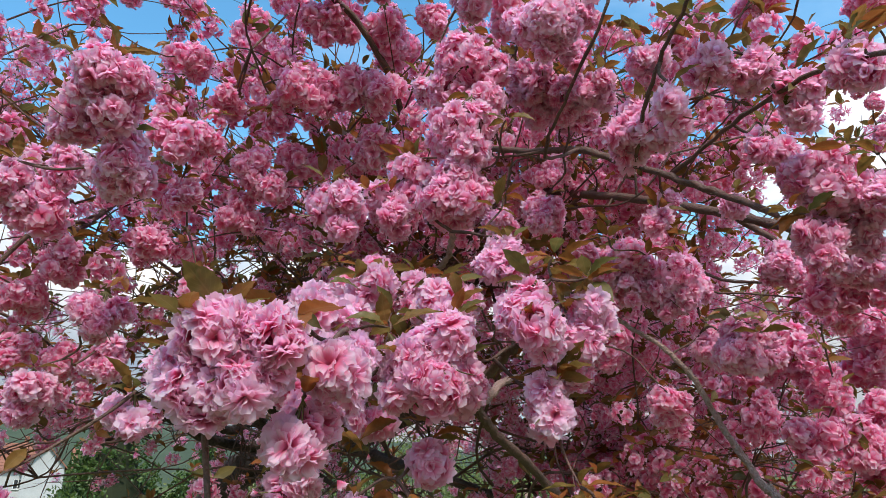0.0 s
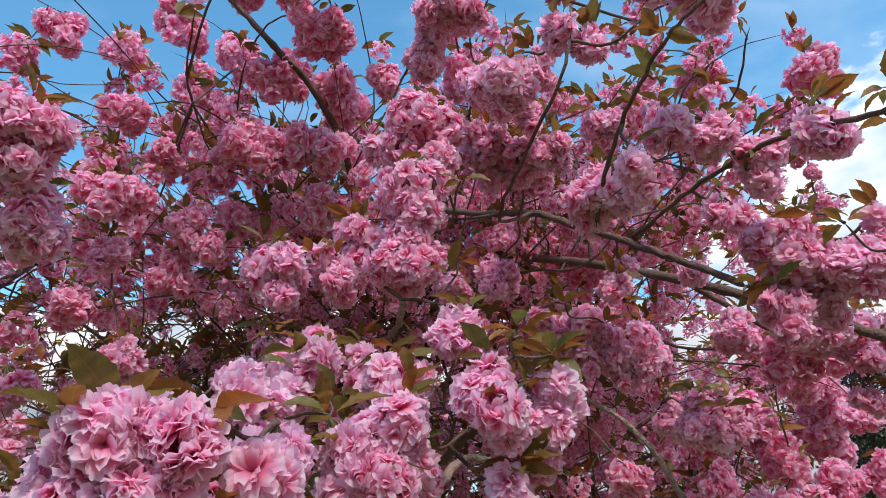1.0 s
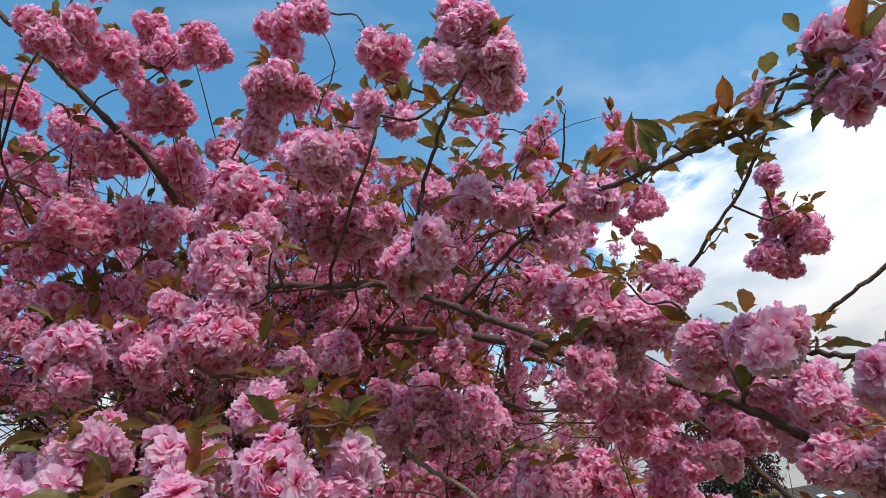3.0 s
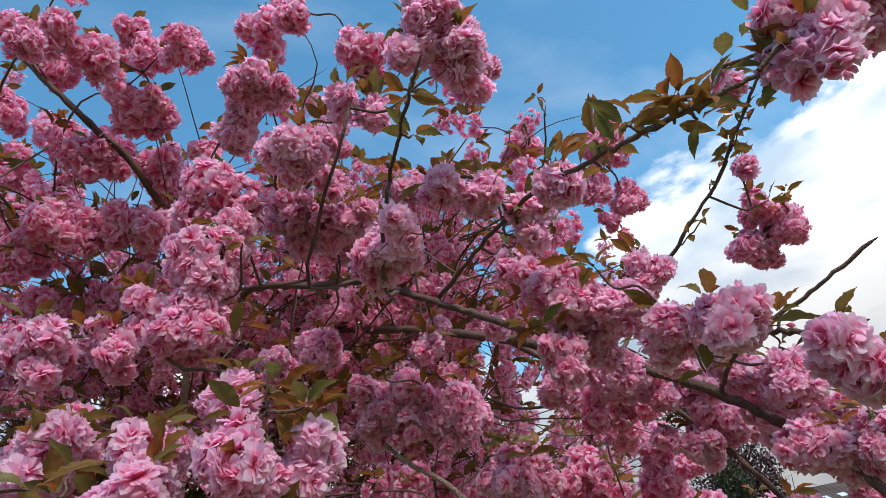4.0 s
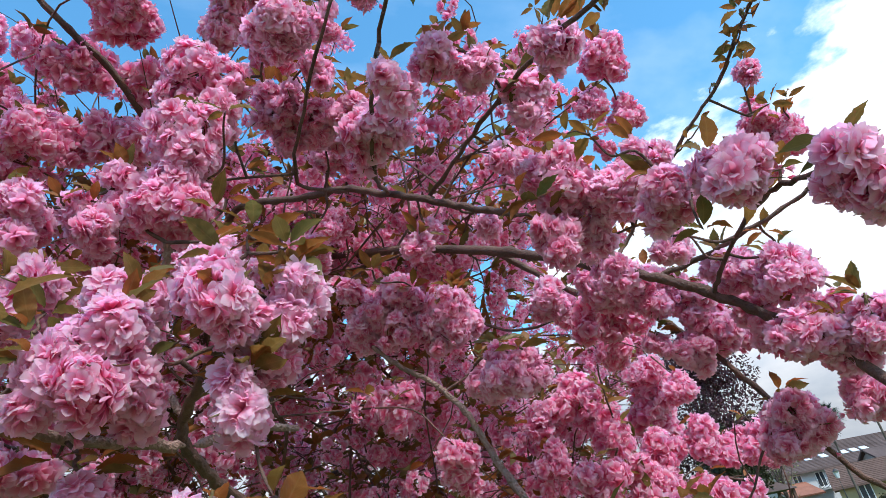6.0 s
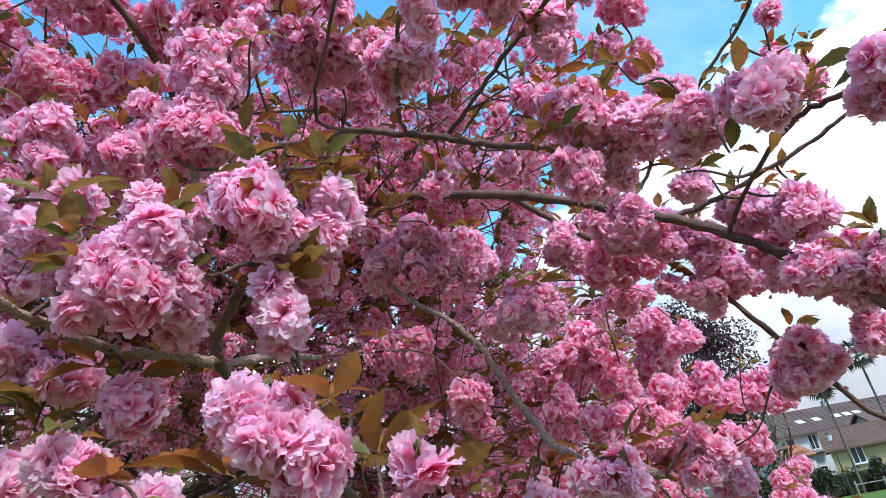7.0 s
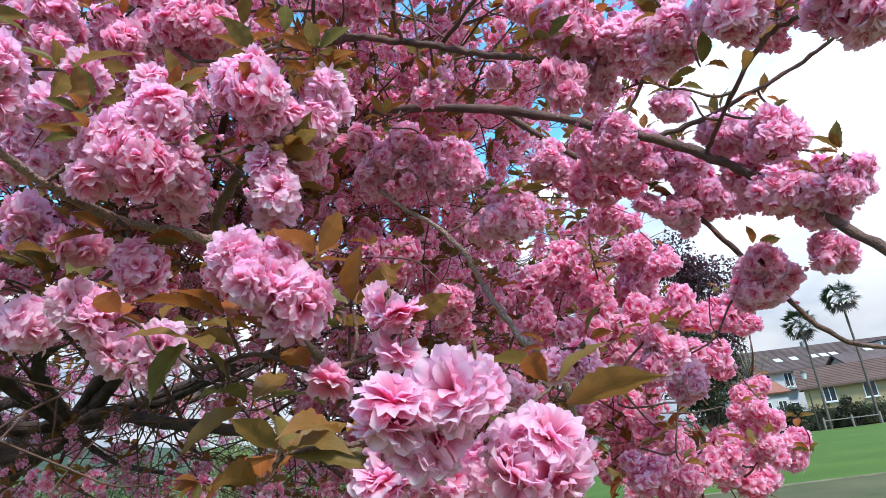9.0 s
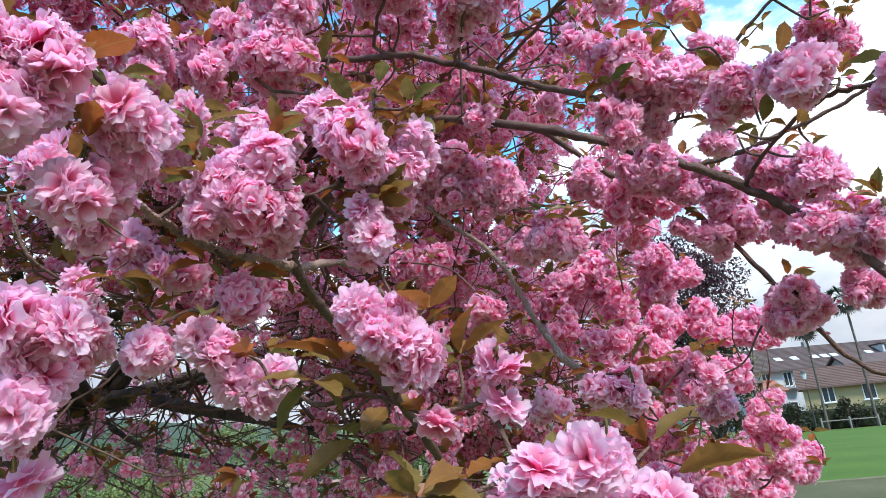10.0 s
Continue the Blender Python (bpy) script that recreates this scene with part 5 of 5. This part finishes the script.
# low annex with a red lean-to roof in front of it
annex = thing("annex", site(36.0, 78.5), "low white annex with a red tiled lean-to roof", "building", turn=-18)
part("wall", boxed(-1.75, 0, -0.2, 1.75, 3.2, 4.2), WHITE_WALL, annex)
bm = bmesh.new()
box(bm, -2.0, -0.4, -0.1, 2.0, 3.9, 0.1)
bmesh.ops.rotate(bm, verts=bm.verts, cent=(0, -0.4, 0), matrix=Matrix.Rotation(radians(23), 3, "X"))
bmesh.ops.translate(bm, verts=bm.verts, vec=(0, 0, 4.2))
part("roof", bm, RED_TILES, annex)
window(annex, 0.85, 0.0, 1.9, 1.1, 1.4)
window(annex, -0.9, 0.0, 1.9, 0.9, 1.4)

# yellow house
yellow = thing("yellow_house", site(39.2, 70.5), "low ochre-yellow house with a brown tiled roof", "house", turn=-46)
part("wall", gable_walls(bmesh.new(), -3.2, 4.8, 0, 5, 4.45, 6.2), YELLOW_WALL, yellow)
roof = part("roof", gable_roof(bmesh.new(), -3.2, 4.8, 0, 5, 4.5, 6.3, 0.5), BROWN_TILES, yellow)
tagged(part("tiling", tile_courses(bmesh.new(), -3.2, 4.8, 0, 5, 4.5, 6.3, 0.5, 12), BROWN_TILES, roof), kind="stuff")
for u in (-0.85, 2.9):
    window(yellow, u, 0.0, 2.4, 1.2, 1.75)

# grey house next to it
grey = thing("grey_house", site(47.6, 72.5), "grey rendered house with a dark tiled roof", "house", turn=-18)
part("wall", gable_walls(bmesh.new(), -4.2, 5.5, 0, 8, 5.4, 7.6), GREY_WALL, grey)
roof = part("roof", gable_roof(bmesh.new(), -4.2, 5.5, 0, 8, 5.4, 7.7, 0.45), DARK_TILES, grey)
for u in (-2.4, 0.4, 3.2):
    window(grey, u, 0.0, 2.7, 1.1, 1.6)


def village_house(place, turn, half, deep, eave, ridge, label, wall, tiles):
    h = thing("village_house", place, label, "house", group="houses below the hill", turn=turn)
    part("wall", gable_walls(bmesh.new(), -half, half, 0, deep, eave, ridge), wall, h)
    roof = part("roof", gable_roof(bmesh.new(), -half, half, 0, deep, eave, ridge, 0.5), tiles, h)
    tagged(part("tiling", tile_courses(bmesh.new(), -half, half, 0, deep, eave, ridge, 0.5, 10), tiles, roof), kind="stuff")
    for u in (-half * 0.5, half * 0.45):
        window(h, u, 0.0, 1.2, 1.2, 1.4)
    part("chimney", boxed(half * 0.4, deep * 0.5, ridge - 0.4, half * 0.4 + 0.6, deep * 0.5 + 0.6, ridge + 1.0, bevel=0.04), RED_TILES, h)
    return h


village_house((-63.5, 98.5, 0), 31, 5.6, 7.5, 4.4, 7.9, "white village house with an orange tiled roof", WHITE_WALL, RED_TILES)
side = village_house((-54.6, 99.0, 0), 121, 4.5, 5.0, 4.3, 7.1, "white gabled house seen end on, orange roof", WHITE_WALL, RED_TILES)
village_house((-49.0, 100.0, 0), 31, 4.0, 6.5, 4.1, 6.9, "small house with an orange tiled roof", WHITE_WALL, RED_TILES)

# ---- trees, shrubs, palms ----


def leaf_cloud(rg, n, clumps, size, flat=1.0):
    """Leaves scattered about clump centres (x, y, z, radius): verts, quads, uvs. Each leaf is a folded blade."""
    c = np.array(clumps)
    which = rg.choice(len(c), n, p=c[:, 3] ** 2 / (c[:, 3] ** 2).sum())
    d = rg.standard_normal((n, 3))
    d /= np.linalg.norm(d, axis=1)[:, None]
    p = c[which, :3] + d * (c[which, 3] * rg.uniform(0.35, 1.05, n) ** 0.6)[:, None] * np.array([1, 1, flat])
    a = rg.standard_normal((n, 3))
    a /= np.linalg.norm(a, axis=1)[:, None]
    b = np.cross(a, rg.standard_normal((n, 3)))
    b /= np.linalg.norm(b, axis=1)[:, None]
    nn = np.cross(a, b)
    s = size * rg.uniform(0.6, 1.25, n)[:, None]
    w = 0.28 * s
    rows = [p, p + a * s * 0.5 + b * w + nn * w * 0.4, p + a * s * 0.5, p + a * s * 0.5 - b * w + nn * w * 0.4, p + a * s]
    v = np.stack(rows, 1).reshape(-1, 3)
    k = (np.arange(n) * 5)[:, None]
    f = np.concatenate([k + np.array([[0, 2, 1]]), k + np.array([[0, 3, 2]]), k + np.array([[1, 2, 4]]), k + np.array([[2, 3, 4]])])
    uv = np.tile(np.array([[0, 0.5], [0.5, 1], [0.5, 0.5], [0.5, 0], [1, 0.5]]), (n, 1))
    return v, f, uv


wood = np.random.default_rng(31)


def broad_tree(name, place, height, spread, base, mat, label, leaves, leaf_size, clump_count=26, category="tree"):
    """Trunk, forking limbs and a crown of leaf clumps at their ends."""
    t = thing(name, place, label, category)
    tips, pieces = [], [tube_arrays(smooth_line([(0, 0, -0.2), (0.06, 0.03, base * 0.6), (0.0, 0.08, base + 0.3)], 5), 0.05 * spread + 0.05, 0.03 * spread + 0.03, 9, 0.05, wood)]
    for k in range(clump_count):
        az, f = wood.uniform(0, 6.283), wood.uniform(0, 1)
        r = spread * wood.uniform(0.3, 1.0) * math.sin(math.pi * (0.12 + 0.8 * f)) ** 0.7
        tip = np.array([math.cos(az) * r, math.sin(az) * r, base + (height - base) * f])
        root = np.array([0, 0, base * 0.7 + (tip[2] - base * 0.7) * 0.3])
        mid = (root + tip) / 2 + np.array([0, 0, 0.1 * spread]) + wood.normal(0, 0.06 * spread, 3)
        pieces.append(tube_arrays(smooth_line([root, mid, tip], 4), 0.02 * spread + 0.015, 0.012, 5, 0.05, wood))
        tips.append((*tip, spread * wood.uniform(0.26, 0.44)))
    v, f, _ = gather(pieces)
    part("trunk", mesh_of("trunk", v, f, BARK), None, t)
    v, f, uv = leaf_cloud(wood, leaves, tips, leaf_size)
    part("crown", mesh_of("crown", v, f, mat, uv), None, t)
    return t


broad_tree("plum_tree", site(9.0, 25.2), 8.6, 2.0, 3.2, PURPLE_LEAF, "purple-leaved plum tree with an open crown", 13000, 0.15, 44)
broad_tree("evergreen_tree", site(8.4, 22.8), 4.8, 1.1, 0.3, HEDGE_LEAF, "dark evergreen tree with dense foliage", 9000, 0.13, 34)
broad_tree("bare_tree", site(12.8, 29.5), 6.0, 0.9, 2.6, LIGHT_LEAF, "thin young tree just coming into leaf", 380, 0.09, 20)


def shrub(place, spread, height, mat, label, leaves, leaf_size=0.11, name="shrub"):
    s = thing(name, place, label, "shrub", group="shrubs beyond the tree")
    clumps, pieces = [], []
    for k in range(22):
        az, r = wood.uniform(0, 6.283), spread * math.sqrt(wood.random())
        z = height * (1 - 0.55 * (r / spread) ** 2) * wood.uniform(0.45, 0.9)
        clumps.append((math.cos(az) * r, math.sin(az) * r, z, min(spread, height) * wood.uniform(0.22, 0.36)))
        pieces.append(tube_arrays(smooth_line([(0.1 * math.cos(az), 0.1 * math.sin(az), -0.1), (math.cos(az) * r * 0.5, math.sin(az) * r * 0.5, z * 0.6), clumps[-1][:3]], 3), 0.03, 0.01, 5))
    v, f, _ = gather(pieces)
    part("stem", mesh_of("stem", v, f, BARK), None, s)
    v, f, uv = leaf_cloud(wood, leaves, clumps, leaf_size)
    part("crown", mesh_of("crown", v, f, mat, uv), None, s)
    return s


shrub((-0.8, 27.5, 0), 2.4, 3.6, LIGHT_LEAF, "broad light green shrub in spring leaf", 5200, 0.12)
shrub((2.6, 26.5, 0), 2.2, 2.9, LIGHT_LEAF, "rounded light green shrub in spring leaf", 4600, 0.12)
shrub((6.0, 28.5, 0), 2.6, 3.2, LIGHT_LEAF, "rounded light green shrub in spring leaf", 4600, 0.12)
shrub((-4.6, 29.0, 0), 2.6, 3.4, GREEN_LEAF, "mid-green leafy shrub beyond the tree", 4600, 0.12)
shrub((-1.9, 14.2, 0), 1.1, 1.6, LIGHT_LEAF, "small bright green bush in the grass", 6000, 0.06)
shrub((-3.6, 13.6, 0), 1.2, 1.5, GREEN_LEAF, "small mid-green bush in the grass", 6000, 0.06)
shrub((1.5, 16.6, 0), 1.2, 1.5, GREEN_LEAF, "dark green bush behind a rail fence", 5000, 0.07)
shrub((4.4, 19.5, 0), 1.6, 1.9, GREEN_LEAF, "mid-green leafy bush in the grass", 5000, 0.08)
shrub((-7.5, 26.0, 0), 2.4, 3.0, LIGHT_LEAF, "light green shrub in spring leaf", 4200, 0.12)


# near-black solid cores, added inside conifers and hedge to close gaps between leaves
CORE = plain("dark_core", (0.012, 0.016, 0.008), (0.03, 0.035, 0.015), 4.0)


def cypress(place, height, spread, label):
    """A dense cone of upright sprays on a short stem."""
    t = thing("conifer", place, label, "conifer")
    v, f = tube_arrays(np.array([(0, 0, -0.1), (0, 0, height * 0.5), (0, 0, height * 0.9)]), 0.12, 0.02, 8)
    part("trunk", mesh_of("trunk", v, f, BARK), None, t)
    clumps = []
    for k in range(90):
        h = wood.uniform(0.03, 0.97)
        az, r = wood.uniform(0, 6.283), spread * (1 - h) ** 0.75 * wood.uniform(0.7, 1.0)
        clumps.append((math.cos(az) * r, math.sin(az) * r, height * h, spread * 0.26 * (1.15 - h)))
    bm = bmesh.new()
    bmesh.ops.create_cone(bm, cap_ends=True, segments=14, radius1=spread * 0.72, radius2=0.06, depth=height * 0.9, matrix=Matrix.Translation((0, 0, height * 0.46)))
    part("core", bm, CORE, t, "solid dark core of the crown")
    v, f, uv = leaf_cloud(wood, 12000, clumps, 0.12, 1.5)
    part("crown", mesh_of("crown", v, f, GREEN_LEAF, uv), None, t)
    return t


cypress((-7.9, 16.6, 0), 3.9, 1.7, "dense dark green conifer, broad at the foot")
cypress((-5.9, 17.6, 0), 3.0, 1.3, "low dark green conifer beside a larger one")


def palm(place, height, label):
    """A tall slim trunk, a collar of dead fronds and a round head of fan leaves."""
    t = thing("palm_tree", place, label, "palm", group="palms behind the lawn")
    line = smooth_line([(0, 0, -0.1), (0.05, 0, height * 0.5), (0.0, 0.05, height)], 10)
    v, f = tube_arrays(line, 0.12, 0.085, 10, 0.05, wood)
    part("trunk", mesh_of("trunk", v, f, PALM_BARK), None, t)
    for k in range(30):
        az = k * 2.39996
        el = 1.25 - 2.3 * (k / 29)
        w = np.array([math.cos(az) * math.cos(el), math.sin(az) * math.cos(el), math.sin(el)])
        stem = wood.uniform(0.7, 1.0)
        end = w * stem + np.array([0, 0, -0.1])
        pieces = [tube_arrays(smooth_line([(0, 0, 0), w * stem * 0.5, end], 3), 0.02, 0.012, 4)]
        side = np.cross(w, (0, 0, 1))
        side /= np.linalg.norm(side) + 1e-6
        up = np.cross(side, w)
        lean = wood.uniform(-1.2, 1.2)
        for j in range(11):
            a = radians(-75 + 15 * j)
            d = w * math.cos(a) + (side * math.cos(lean) + up * math.sin(lean)) * math.sin(a)
            tip = end + d * wood.uniform(0.7, 0.95) + np.array([0, 0, -0.12])
            q = np.cross(d, up + side * 0.5) * 0.075
            m = (end + tip) / 2 + up * 0.03
            v = np.array([end, m + q, tip, m - q])
            pieces.append((v, np.array([[0, 1, 2, 3]])))
        v, f, _ = gather(pieces)
        fr = part("frond", mesh_of("frond", v, f, PALM_LEAF if el > -0.5 else PALM_BARK, np.full((len(v), 2), 0.3)), None, t)
        fr.matrix_basis = Matrix.Translation((0, 0.05, height))
    return t


palm(site(29.95, 56.5), 9.1, "tall slim fan palm with a small head")
palm(site(34.15, 56.6), 11.1, "taller slim fan palm with a small head")

# hedge, fence, lamp
v, f, uv = leaf_cloud(wood, 11000, [(wood.uniform(-20, 20), wood.uniform(-0.5, 0.5), wood.uniform(0.3, 1.75), 0.55) for k in range(240)], 0.22)
hedge = thing("hedge", site(43, 58.5), "long dark clipped hedge behind the lawn", "hedge", turn=-18)
part("crown", mesh_of("crown", v, f, HEDGE_LEAF, uv), None, hedge)
part("core", boxed(-20, -0.4, -0.1, 20, 0.4, 1.7, bevel=0.2), CORE, hedge)
for u, w, r, h in ((32.6, 57.3, 1.3, 2.5), (27.2, 57.0, 1.4, 2.6), (38.0, 57.0, 1.5, 1.4)):
    shrub(site(u, w), r, h, HEDGE_LEAF, "clipped round shrub in front of the hedge", 2600, 0.2)

fence = thing("rail_fence", site(28.9, 55.4), "low weathered grey rail fence at the lawn's far edge", "fence", turn=-18)
for k in range(3):
    part("post", boxed(k * 2.35 - 0.07, -0.07, -0.1, k * 2.35 + 0.07, 0.07, 1.0, bevel=0.015), FENCE_WOOD, fence)
for k in range(2):
    part("rail", boxed(k * 2.35 + 0.072, -0.03, 0.7, k * 2.35 + 2.278, 0.03, 0.78, bevel=0.01), FENCE_WOOD, fence)

lamp = thing("street_lamp", site(28.8, 56.2), "dark iron street lamp with a glazed lantern", "street lamp")
v, f = tube_arrays(np.array([(0, 0, 0), (0, 0, 0.5), (0, 0, 2.4), (0, 0, 4.3)]), 0.09, 0.045, 10)
part("pole", mesh_of("pole", v, f, IRON), None, lamp)
bm = bmesh.new()
bmesh.ops.create_cone(bm, cap_ends=True, segments=6, radius1=0.14, radius2=0.24, depth=0.5, matrix=Matrix.Translation((0, 0, 4.55)))
part("lantern", bm, SKYLIGHT, lamp)
bm = bmesh.new()
bmesh.ops.create_cone(bm, cap_ends=True, segments=6, radius1=0.3, radius2=0.04, depth=0.25, matrix=Matrix.Translation((0, 0, 4.93)))
part("cap", bm, IRON, lamp)

shelter = thing("garden_shelter", site(10.2, 24.9), "small open shelter with a low dark hipped roof", "shelter", turn=-18)
bm = bmesh.new()
bmesh.ops.create_cone(bm, cap_ends=True, segments=4, radius1=1.05, radius2=0.1, depth=0.45, matrix=Matrix.Translation((0, 0, 2.95)) @ Matrix.Rotation(radians(45), 4, "Z"))
part("roof", bm, DARK_TILES, shelter)
for x in (-0.6, 0.6):
    for y in (-0.6, 0.6):
        part("post", boxed(x - 0.05, y - 0.05, 0, x + 0.05, y + 0.05, 2.75, bevel=0.01), TWIG_BARK, shelter)

rail = thing("garden_fence", (2.1, 15.0, 0), "weathered pale post and rail fence among bushes", "fence", turn=-8)
for k in range(-1, 2):
    part("post", boxed(k * 1.6 - 0.035, -0.035, -0.1, k * 1.6 + 0.035, 0.035, 1.5 if k == 0 else 1.1, bevel=0.008), PALE_BARK, rail)
for k in range(-1, 1):
    for z in (0.45, 0.9):
        part("rail", boxed(k * 1.6 + 0.037, -0.02, z, k * 1.6 + 1.563, 0.02, z + 0.06, bevel=0.006), PALE_BARK, rail)
